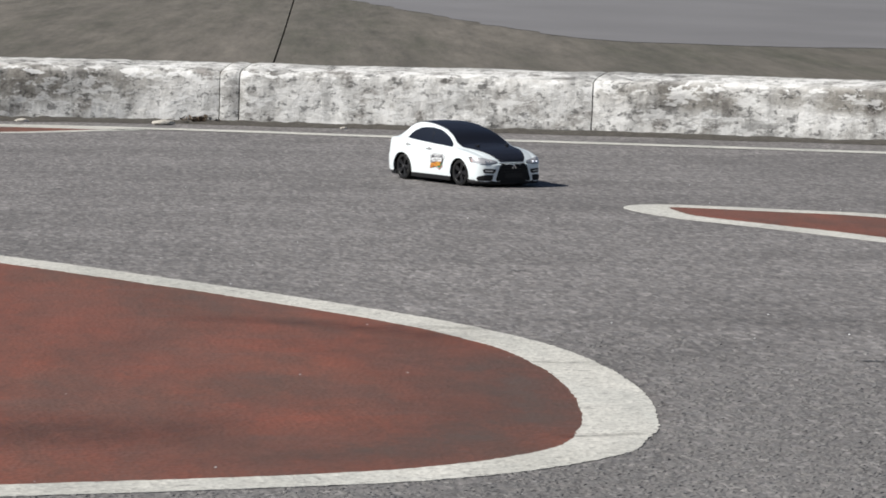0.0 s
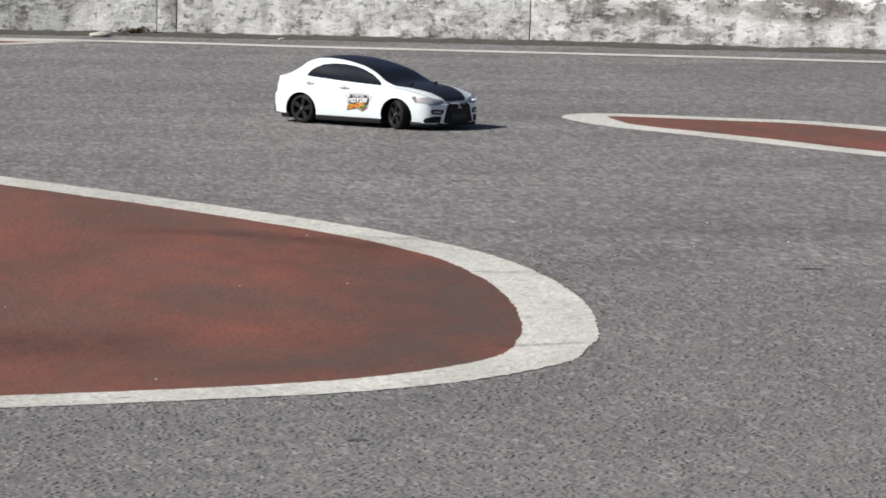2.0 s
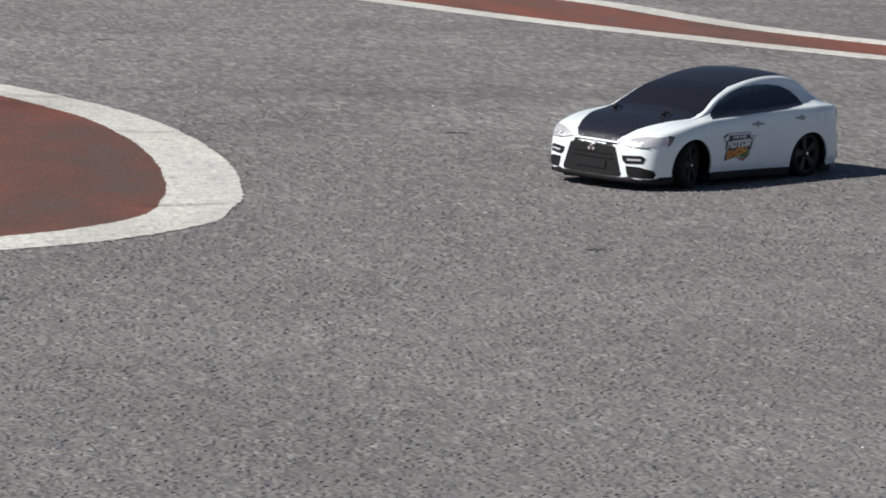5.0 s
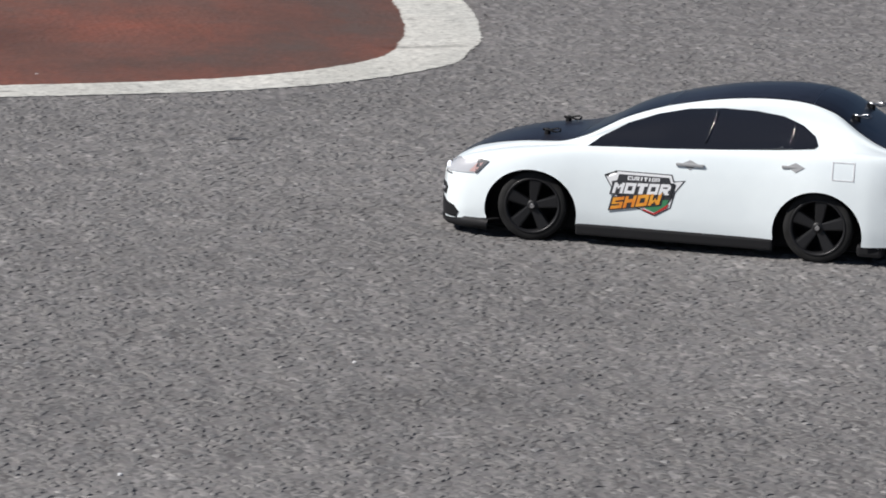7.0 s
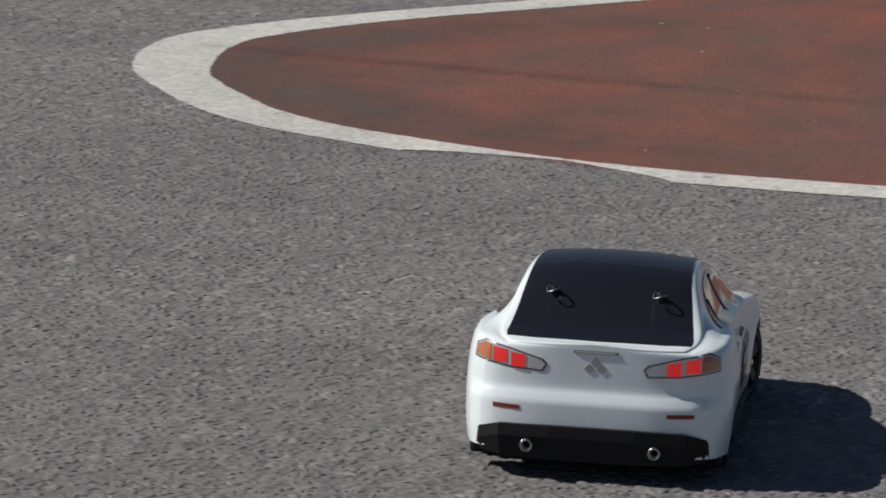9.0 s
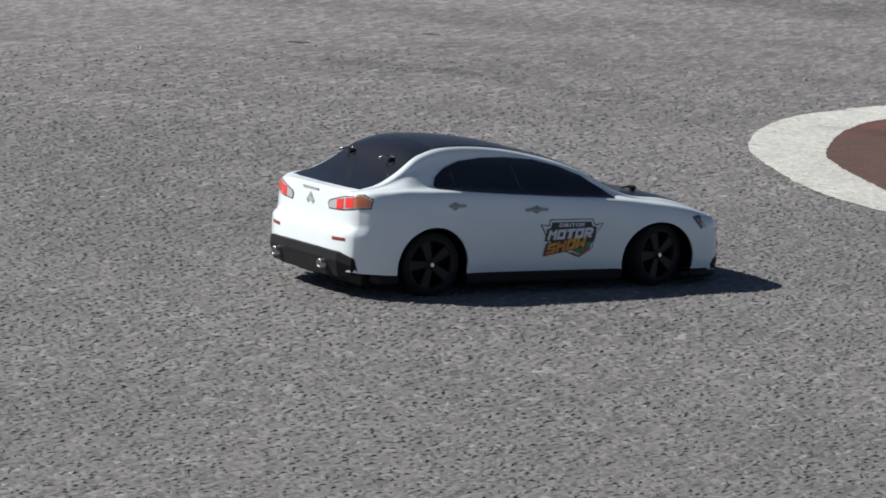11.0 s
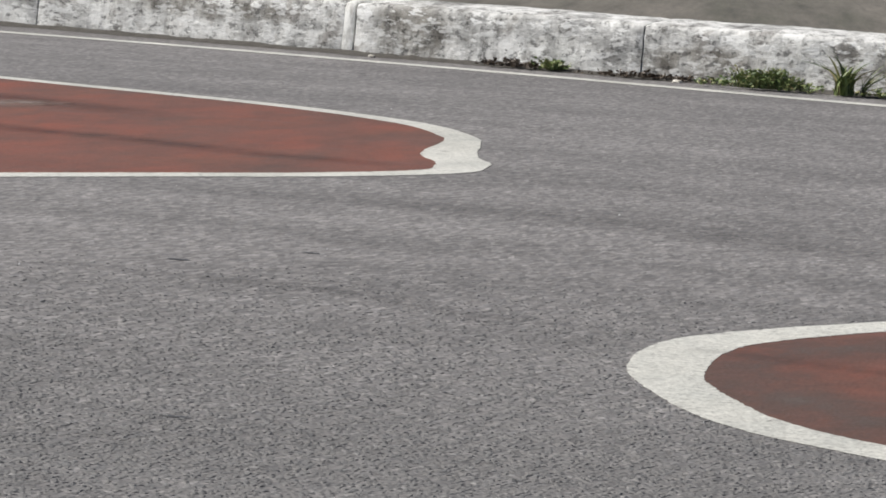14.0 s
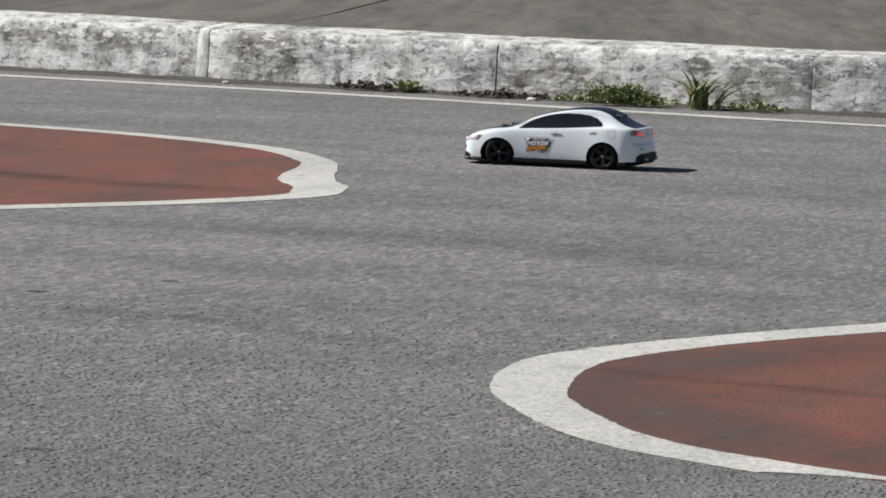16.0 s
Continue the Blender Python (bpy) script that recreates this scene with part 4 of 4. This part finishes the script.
    for a, b, c, d in ((-0.1590, -0.1395, 0.0922, 0.0930), (-0.1590, -0.1395, 0.0770, 0.0778), (-0.1590, -0.1581, 0.0779, 0.0921), (-0.1404, -0.1395, 0.0779, 0.0921)):
        panel("fuel_lid_seam", [(a, c), (b, c), (b, d), (a, d)], "y", 1, crease_mat, body, "", 0.0004, 0.006)
    grille = panel("grille", [(-0.035, 0.0560), (0.035, 0.0560), (0.038, 0.047), (0.047, 0.019), (0.045, 0.0155), (-0.045, 0.0155), (-0.047, 0.019), (-0.038, 0.047)], "x", 1, black, body, "large black trapezoid grille", 0.0009, 0.006)
    for z in (0.0445, 0.0385):
        panel("grille_bar", [(-0.030 - (0.05 - z) * 0.3, z), (0.030 + (0.05 - z) * 0.3, z), (0.030 + (0.05 - z) * 0.3, z - 0.0018), (-0.030 - (0.05 - z) * 0.3, z - 0.0018)], "x", 1, rim_mat, grille, "", 0.0022, 0.008)
    panel("plate_panel", [(-0.024, 0.034), (0.024, 0.034), (0.024, 0.0235), (-0.024, 0.0235)], "x", 1, rim_mat, grille, "blank black plate", 0.0024, 0.01)
    for a, b in ((0.0, 0.0515), (-0.0035, 0.0468), (0.0035, 0.0468)):
        panel("front_badge", [(a, b + 0.0030), (a + 0.0026, b), (a, b - 0.0026), (a - 0.0026, b)], "x", 1, chrome, grille, "small bright badge", 0.003, 0.01)
        panel("rear_badge", [(a * 1.25, b + 0.0345 + 0.0044), (a * 1.25 + 0.0038, b + 0.0345), (a * 1.25, b + 0.0345 - 0.0030), (a * 1.25 - 0.0038, b + 0.0345)], "x", -1, grey_line, body, "small grey badge", 0.0004, 0.01)
    panel("grille_surround", [(-0.038, 0.0585), (0.038, 0.0585), (0.036, 0.0565), (-0.036, 0.0565)], "x", 1, white_body, body, "white lip above the grille", 0.0016, 0.006)
    lip = bmesh.new()
    prof = [(0.2235, 0.0), (0.2225, 0.03), (0.2185, 0.055), (0.208, 0.076), (0.190, 0.088), (0.168, 0.0925)]
    outer = [(a, b) for a, b in prof]
    loop = [(a, -b) for a, b in outer[::-1]] + outer[1:]
    rows = [[lip.verts.new((a - k, b * s, z)) for a, b in loop] for k, s, z in ((0.002, 1.0, 0.0175), (0.0, 1.0, 0.013), (0.001, 1.0, 0.0085), (0.022, 0.9, 0.0085))]
    rows.append([lip.verts.new((a - 0.012, b * 0.93, 0.0185)) for a, b in loop])
    order = [rows[4], rows[0], rows[1], rows[2], rows[3]]
    for q, r in zip(order, order[1:]):
        for k in range(len(loop) - 1):
            lip.faces.new((q[k], q[k + 1], r[k + 1], r[k]))
    bmesh.ops.recalc_face_normals(lip, faces=lip.faces)
    part("front_lip", lip, black, body, "black front splitter", True)
    diff = bmesh.new()
    dl = [(-0.202, 0.0835, 0.020), (-0.2115, 0.0805, 0.020), (-0.2195, 0.066, 0.017), (-0.2230, 0.03, 0.015)]
    dl = [(a, b, c) for a, b, c in dl] + [(a, -b, c) for a, b, c in dl[::-1]]
    rise = {0.0835: 0.029, 0.0805: 0.036, 0.066: 0.0400, 0.03: 0.0408}
    top = [diff.verts.new((a, b, rise[abs(b)])) for a, b, c in dl]
    midr = [diff.verts.new((a - 0.0006, b, rise[abs(b)] - 0.008)) for a, b, c in dl]
    low = [diff.verts.new((a + 0.003, b * 0.97, 0.5 * c + 0.0085)) for a, b, c in dl]
    inn = [diff.verts.new((-0.176, b * 0.8, 0.0145)) for a, b, c in dl]
    tin = [diff.verts.new((a + 0.014, b * 0.93, rise[abs(b)] + 0.001)) for a, b, c in dl]
    for q, r in ((tin, top), (top, midr), (midr, low), (low, inn)):
        for k in range(len(dl) - 1):
            diff.faces.new((q[k], q[k + 1], r[k + 1], r[k]))
    bmesh.ops.recalc_face_normals(diff, faces=diff.faces)
    part("rear_diffuser", diff, black, body, "black rear diffuser with exhaust cut-outs")
    slot = panel("boot_slot", [(-0.0155, 0.0945), (0.0155, 0.0945), (0.0155, 0.0925), (-0.0155, 0.0925)], "x", -1, lamp_frame, body, "thin brake-light slot on the boot edge", 0.0004, 0.006)
    panel("slot_lens", [(-0.0145, 0.0941), (0.0145, 0.0941), (0.0145, 0.0929), (-0.0145, 0.0929)], "x", -1, lamp_silver, slot, "", 0.0007, 0.006)
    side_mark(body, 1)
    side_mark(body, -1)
    wheels = [wheel(x, s, car, "wheel") for x in (AXLE, -AXLE) for s in (1, -1)]
    return car, body, wheels


toy_car, car_body, car_wheels = build_car()


# ---- weeds, scraps and marks
def tuft(name, x, y, spread, height, count, seed, label, width=0.005, lean=0.0):
    """A clump of bent grass blades, each a tapered strip folded along its middle."""
    rnd = random.Random(seed)
    bm = bmesh.new()
    for _ in range(count):
        a = rnd.uniform(0, 2 * math.pi)
        bx, by = rnd.gauss(0, spread * 0.4), rnd.gauss(0, 0.02)
        hgt = height * rnd.uniform(0.35, 1.0) * math.exp(-0.6 * (bx / (spread + 0.01)) ** 2)
        reach = hgt * rnd.uniform(0.15, 1.1)
        wid = width * rnd.uniform(0.5, 1.0)
        side = Vector((-math.sin(a), math.cos(a), 0))
        last = None
        for k in range(6):
            t = k / 5
            c = Vector((bx + (math.cos(a) * reach + lean) * t * t, by + math.sin(a) * reach * t * t * 0.5, hgt * (t - 0.38 * t * t * min(1.2, reach / hgt))))
            w = wid * (1 - t) ** 0.7 + 0.0004
            row = (bm.verts.new(c - side * w), bm.verts.new(c - Vector((0, 0, w * 0.5))), bm.verts.new(c + side * w))
            if last:
                bm.faces.new((last[0], last[1], row[1], row[0]))
                bm.faces.new((last[1], last[2], row[2], row[1]))
            last = row
    ob = thing(name, bm, grass_mat, label, "weeds", kind="stuff")
    ob.location = (x, y, 0.006)
    return ob


def leafy_weed(name, x, y, spread, height, count, seed, label, material):
    """A low bushy weed: thin stalks with small pointed leaves."""
    rnd = random.Random(seed)
    bm = bmesh.new()
    for _ in range(count):
        bx = rnd.gauss(0, spread * 0.5)
        top = height * rnd.uniform(0.25, 1.0) * math.exp(-0.7 * (bx / spread) ** 2) * (0.75 + 0.5 * noise.noise((bx * 18, seed, 0)))
        foot = Vector((bx, rnd.gauss(0, 0.025), 0))
        tip = foot + Vector((rnd.gauss(0, 0.02), rnd.gauss(-0.01, 0.012), top))
        thin = Vector((0.0008, 0, 0))
        bm.faces.new([bm.verts.new(p) for p in (foot - thin, foot + thin, tip + thin * 0.5, tip - thin * 0.5)])
        for k in range(rnd.randint(4, 8)):
            base = foot.lerp(tip, rnd.uniform(0.2, 1.0))
            a, up = rnd.uniform(0, 2 * math.pi), rnd.uniform(-0.2, 0.9)
            d = Vector((math.cos(a), math.sin(a) * 0.7, up)).normalized()
            n = d.orthogonal().normalized()
            n.rotate(Matrix.Rotation(rnd.uniform(0, 6.3), 3, d))
            size = rnd.uniform(0.008, 0.02)
            w = size * rnd.uniform(0.18, 0.34)
            bm.faces.new([bm.verts.new(p) for p in (base, base + d * size * 0.45 + n * w, base + d * size, base + d * size * 0.45 - n * w)])
    ob = thing(name, bm, material, label, "weeds", kind="stuff")
    ob.location = (x, y, 0.006)
    return ob


leafy_weed("weed_clump", -2.93, 12.84, 0.15, 0.085, 330, 3, "low bushy green weeds at the wall's foot", weed_mat)
tuft("weed_clump", -2.93, 12.83, 0.15, 0.085, 110, 13, "fine green grass among low weeds", 0.0025)
tuft("grass_tuft", -2.68, 12.80, 0.03, 0.175, 46, 4, "tall arching green grass tuft beside the wall", 0.0085)
tuft("grass_tuft", -2.63, 12.82, 0.02, 0.12, 14, 9, "dry leaning grass beside the green tuft", 0.005, 0.09)
leafy_weed("weed_clump", -2.50, 12.79, 0.10, 0.04, 60, 5, "sparse low green weeds beside the wall", weed_mat)
leafy_weed("weed_clump", -3.70, 13.12, 0.035, 0.055, 70, 6, "small bright green weeds at the wall's foot", weed_mat)
leafy_weed("weed_clump", -3.84, 13.12, 0.10, 0.035, 60, 7, "small withered weeds at the wall's foot", dry_mat)
leafy_weed("weed_clump", -3.36, 13.0, 0.16, 0.028, 70, 8, "small withered weeds at the wall's foot", dry_mat)


def litter(x, y, size, seed, material, name, label, category):
    rnd = random.Random(seed)
    bm = bmesh.new()
    bmesh.ops.create_icosphere(bm, subdivisions=2, radius=1)
    for v in bm.verts:
        k = 1 + 0.35 * noise.noise(v.co * 1.9 + Vector((seed, 0, 0)))
        v.co = Vector((v.co.x * size * k, v.co.y * size * 0.6 * k, max(0, v.co.z * size * 0.3 * k + size * 0.15)))
    ob = thing(name, bm, material, label, category)
    ob.matrix_world = pose(x, y, 0.001, 0, 0, rnd.uniform(0, 180))
    return ob


litter(1.03, 12.50, 0.035, 1, scrap_mat, "paper_scrap", "crumpled pale paper scrap by the wall", "litter")
litter(0.62, 12.60, 0.022, 2, scrap_mat, "paper_scrap", "small crumpled pale scrap by the wall", "litter")
litter(1.55, 12.36, 0.014, 3, scrap_mat, "paper_scrap", "small crumpled pale scrap by the wall", "litter")
litter(-4.35, 13.22, 0.02, 5, scrap_mat, "paper_scrap", "small crumpled pale scrap by the wall", "litter")
litter(-3.24, 12.93, 0.022, 6, scrap_mat, "paper_scrap", "small crumpled pale scrap by the wall", "litter")
leafy_weed("weed_clump", 1.15, 12.64, 0.06, 0.018, 40, 10, "small withered weeds at the wall's foot", dry_mat)


def tar_mark(x, y, length, width, seed):
    rnd = random.Random(seed)
    bm = bmesh.new()
    vs = []
    for k in range(16):
        a = 2 * math.pi * k / 16
        r = rnd.uniform(0.55, 1.1)
        vs.append(bm.verts.new((math.cos(a) * length * r, math.sin(a) * width * r, 0.0008)))
    bm.faces.new(vs)
    ob = thing("tar_mark", bm, tar_mat, "small dark tar mark on the asphalt", "mark", "tar marks on the track", "structure")
    ob.location = (x, y, 0)


MARKS = [(1.12, 5.74, 0.014, 0.006), (0.55, 9.53, 0.018, 0.010), (1.50, 5.86, 0.022, 0.014), (1.35, 4.60, 0.026, 0.006), (0.61, 4.22, 0.014, 0.010), (1.77, 5.73, 0.018, 0.014), (1.24, 7.38, 0.022, 0.006), (2.62, 8.93, 0.026, 0.010), (-1.64, 4.37, 0.022, 0.010), (-2.30, 6.10, 0.026, 0.014), (-3.99, 12.06, 0.014, 0.006), (-2.18, 6.38, 0.018, 0.010), (-4.02, 12.13, 0.022, 0.014), (-2.96, 10.68, 0.026, 0.006), (1.79, 10.17, 0.014, 0.010)]
for n, (px, py, sx, sy) in enumerate(MARKS):
    tar_mark(px, py, sx, sy, 40 + n)

def smear(name, way, width, material, label, z=0.0016, thick=1.0):
    """A thin worn film along a curve, thinner towards its edges and ends."""
    line = spline(way, 10)
    bm = bmesh.new()
    cover = bm.loops.layers.float_color.new("cover")
    rows, n = [], len(line)
    for i, p in enumerate(line):
        d = (line[min(i + 1, n - 1)] - line[max(i - 1, 0)]).normalized()
        side = Vector((-d.y, d.x))
        end = min(1, 4 * i / n, 4 * (n - 1 - i) / n)
        rows.append([(bm.verts.new((p + side * width * k).to_3d() + Vector((0, 0, z))), (1 - abs(k) * 2) * end * thick) for k in (-0.5, -0.22, 0.0, 0.22, 0.5)])
    for a, b in zip(rows, rows[1:]):
        for k in range(4):
            quad = (a[k], b[k], b[k + 1], a[k + 1])
            f = bm.faces.new([v for v, _ in quad])
            for lp, (_, c) in zip(f.loops, quad):
                lp[cover] = (c, c, c, 1)
    bmesh.ops.recalc_face_normals(bm, faces=bm.faces)
    thing(name, bm, material, label, "mark", "", "structure")


smear("tyre_streak", [(0.52, 6.50), (0.70, 6.42), (0.80, 6.355), (0.93, 6.21), (1.0, 6.0)], 0.16, rubbed, "dark tyre streak across the red paint")
smear("tyre_streak", [(-0.2, 5.12), (0.1, 5.09), (0.30, 5.05), (0.6, 5.10)], 0.42, rubbed, "broad dark tyre streak across the red paint")
smear("tyre_streak", [(-1.43, 5.46), (-1.28, 5.489), (-1.17, 5.443), (-1.05, 5.41), (-0.86, 5.367), (-0.5, 5.28), (0.0, 5.25)], 0.10, rubbed, "dark tyre streak across the white and red paint", 0.0016, 0.75)
smear("tyre_streak", [(0.86, 4.98), (0.942, 4.991), (1.02, 5.02)], 0.035, rubbed, "thin dark streak on the white edge line")
smear("tyre_streak", [(0.99, 5.85), (1.057, 5.824), (1.13, 5.86)], 0.03, rubbed, "thin dark streak on the white edge line")
smear("tyre_streak", [(-4.3, 8.78), (-4.08, 8.735), (-3.86, 8.718), (-3.63, 8.648), (-3.37, 8.611), (-3.03, 8.466), (-2.78, 8.45), (-2.60, 8.45)], 0.22, rubbed, "long dark tyre streak across the red paint")
smear("tyre_streak", [(-4.5, 9.6), (-4.2, 9.75), (-3.9, 9.62), (-3.6, 9.35)], 0.3, rubbed, "faint dark tyre streak across the red paint")
smear("tyre_streak", [(-2.7, 7.62), (-2.35, 7.52), (-2.0, 7.45), (-1.61, 7.25), (-1.1, 7.0), (-0.9, 6.9)], 0.42, rubbed, "broad faint tyre streak on the asphalt", 0.0014, 0.5)
smear("tyre_streak", [(-2.5, 5.92), (-2.27, 5.87), (-2.0, 5.85), (-1.7, 5.69), (-1.36, 5.60)], 0.12, rubbed, "faint tyre streak on the asphalt", 0.0016, 0.6)
smear("grime_film", [(0.72, 6.3), (0.90, 5.9), (0.93, 5.45), (0.85, 5.1), (0.60, 4.82), (0.3, 4.68)], 0.40, film_, "brown grime worn into the red paint at its nose", 0.0008)
smear("grime_film", [(-0.75, 6.3), (-1.05, 5.85), (-1.22, 5.5), (-1.12, 5.1), (-0.85, 4.78), (-0.4, 4.62)], 0.34, film_, "brown grime worn into the red paint at its nose", 0.0008)
smear("dust_smear", [(-4.6, 9.1), (-4.3, 9.25), (-4.09, 9.40), (-4.02, 9.60), (-3.90, 9.63)], 0.24, ash, "pale grey dust smear on the red paint")
smear("dust_smear", [(0.86, 6.36), (0.95, 6.33), (1.02, 6.28)], 0.09, rubbed, "grey rubbed patch on the white edge line")

# crushed stone standing out of the tar along the nearest stretch of track
rng = numpy.random.default_rng(5)
gx, gy = numpy.meshgrid(numpy.arange(-2.6, 2.2, 0.0074), numpy.arange(2.3, 6.3, 0.0074))
gx, gy = gx.ravel(), gy.ravel()
gx = gx + rng.uniform(-0.0036, 0.0036, gx.size)
gy = gy + rng.uniform(-0.0036, 0.0036, gy.size)
away, bearing = numpy.hypot(gx, gy), numpy.degrees(numpy.arctan2(gx, gy))
keep = (away > 2.35) & (bearing > -27) & (bearing < 22.5) & (rng.random(gx.size) < numpy.clip((6.6 - away) / 2.6, 0, 0.9))
hole = OUTLINES["infield_1"][::4]
inside_ = numpy.zeros(gx.size, bool)
for p, q in zip(hole, hole[1:] + hole[:1]):
    if p.y != q.y:
        inside_ ^= ((p.y > gy) != (q.y > gy)) & (gx < (q.x - p.x) * (gy - p.y) / (q.y - p.y) + p.x)
gx, gy = gx[keep & ~inside_], gy[keep & ~inside_]
count = gx.size
turn = rng.uniform(0, 2 * math.pi, count)
size = rng.uniform(0.0044, 0.0074, count)
tall = rng.uniform(0.0002, 0.0014, count)
co = numpy.empty((count, 6, 3), numpy.float32)
for k in range(6):
    ang = turn + (k % 3) * 2.0944 + (0 if k < 3 else 1.0472) + rng.uniform(-0.12, 0.12, count)
    rad = size * rng.uniform(0.9, 1.1, count) * (1.0 if k < 3 else 0.36)
    co[:, k, 0] = gx + rad * numpy.cos(ang)
    co[:, k, 1] = gy + rad * numpy.sin(ang)
    co[:, k, 2] = -0.0002 if k < 3 else tall * rng.uniform(0.6, 1.15, count)
tri = numpy.array([(0, 1, 3), (1, 4, 3), (1, 2, 4), (2, 5, 4), (2, 0, 5), (0, 3, 5), (3, 4, 5)])
loops = (tri[None] + (numpy.arange(count) * 6)[:, None, None]).astype(numpy.int32).ravel()
chips_me = bpy.data.meshes.new("stone_chips")
chips_me.vertices.add(count * 6)
chips_me.vertices.foreach_set("co", co.ravel())
chips_me.loops.add(loops.size)
chips_me.loops.foreach_set("vertex_index", loops)
chips_me.polygons.add(count * 7)
chips_me.polygons.foreach_set("loop_start", numpy.arange(0, loops.size, 3, dtype=numpy.int32))
chips_me.polygons.foreach_set("use_smooth", numpy.zeros(count * 7, bool))
chips_me.update(calc_edges=True)
chips_me.materials.append(chip_mat.m)
tagged(new("stone_chips", chips_me), "grey crushed stone chips standing out of the track's tar", "asphalt", "", "stuff")

# pale loose chips on the asphalt, past counting
rnd = random.Random(11)
bm = bmesh.new()
for _ in range(170):
    cx, cy = rnd.uniform(-3.4, 2.6), 2.2 + 8.5 * rnd.random() ** 1.5
    s = rnd.uniform(0.0008, 0.0018)
    r = bmesh.ops.create_icosphere(bm, subdivisions=1, radius=s)
    for v in r["verts"]:
        v.co = Vector((v.co.x * rnd.uniform(0.8, 1.6) + cx, v.co.y * rnd.uniform(0.8, 1.4) + cy, v.co.z * 0.7 + s * 0.4))
thing("loose_chips", bm, stone_mat, "pale loose stone chips scattered on the track", "gravel", kind="stuff")


# ---- what moves
# seconds, place on the track, heading in degrees
DRIVE = [
    (0.0, 1.533, 9.920, -67.1), (0.5, 1.378, 9.728, -59.0), (1.0, 1.289, 9.496, -53.6), (1.5, 1.270, 9.170, -48.0), (2.0, 1.308, 8.822, -47.6),
    (2.5, 1.414, 8.455, -63.1), (3.0, 1.540, 7.925, -82.7), (3.5, 1.645, 7.285, -101.5), (4.0, 1.748, 6.662, -116.8),
    (4.5, 1.756, 5.960, -132.2), (4.7, 1.744, 5.700, -136.5), (5.7, 1.500, 4.600, -170.0), (6.8, 1.054, 3.730, -205.4),
    (7.0, 0.941, 3.640, -206.1), (7.3, 0.762, 3.482, -211.6), (7.5, 0.617, 3.373, -218.9), (8.0, 0.276, 3.162, -235.3), (8.5, -0.082, 3.079, -250.7),
    (9.0, -0.420, 3.105, -267.2), (9.2, -0.517, 3.115, -272.4), (10.2, -1.020, 3.420, -300.0), (11.3, -1.312, 4.137, -311.3),
    (11.5, -1.323, 4.264, -308.8), (12.0, -1.299, 4.701, -294.7), (12.5, -1.211, 5.150, -278.0), (13.0, -1.07, 5.80, -262.0),
    (13.5, -1.00, 6.70, -240.0), (14.0, -1.15, 7.45, -215.0), (14.5, -1.438, 8.109, -197.0), (15.0, -1.665, 8.630, -201.2),
    (15.5, -1.973, 9.174, -192.0), (16.0, -2.376, 9.771, -181.5),
]
# seconds, roll and pitch of the shell in degrees
SWAY = [(0.0, 0.0, 0.0), (3.0, -0.5, 0.0), (4.0, -1.2, -0.7), (4.5, -1.6, -1.1), (5.7, -1.3, -0.6), (7.0, -1.0, -0.2), (8.0, 0.2, -0.2), (8.5, 0.5, -0.4), (9.2, 0.3, -0.3), (11.3, -0.4, 0.8), (12.5, -0.3, 0.3), (14.0, 0.0, 0.0), (16.0, 0.0, 0.0)]
STEER = [(0.0, 4), (1.0, 3), (2.0, -22), (3.0, -4), (3.6, 14), (4.5, 22), (7.0, 6), (8.0, -12), (9.0, -14), (11.3, 16), (12.0, 8), (14.3, -12), (15.0, 8), (16.0, 16)]


def between(rows, t):
    for a, b in zip(rows, rows[1:]):
        if a[0] <= t <= b[0]:
            k = (t - a[0]) / (b[0] - a[0])
            return [p + (q - p) * k for p, q in zip(a[1:], b[1:])]
    return list(rows[-1][1:])


def motions():
    walk(toy_car, [(t, pose(x, y, 0, 0, 0, h)) for t, x, y, h in DRIVE])
    walk(car_body, [(t, pose(0, 0, 0, r, p, 0)) for t, r, p in SWAY])
    rolled, spin = [], 0.0
    last = between(DRIVE, 0)
    for f in range(0, 481):
        t = f / 30
        here = between(DRIVE, t)
        step = math.degrees(math.hypot(here[0] - last[0], here[1] - last[1]) / WHEEL_R)
        spin += min(step, 84.0)
        rolled.append((t, spin))
        last = here
    for n, w in enumerate(car_wheels):
        at = w.location.copy()
        rows = []
        for t, s in rolled:
            turn = between(STEER, t)[0] if n < 2 else 0.0
            rows.append((t, Matrix.Translation(at) @ Matrix.Rotation(radians(turn), 4, "Z") @ Matrix.Rotation(radians(s), 4, "Y")))
        walk(w, rows)


motions()
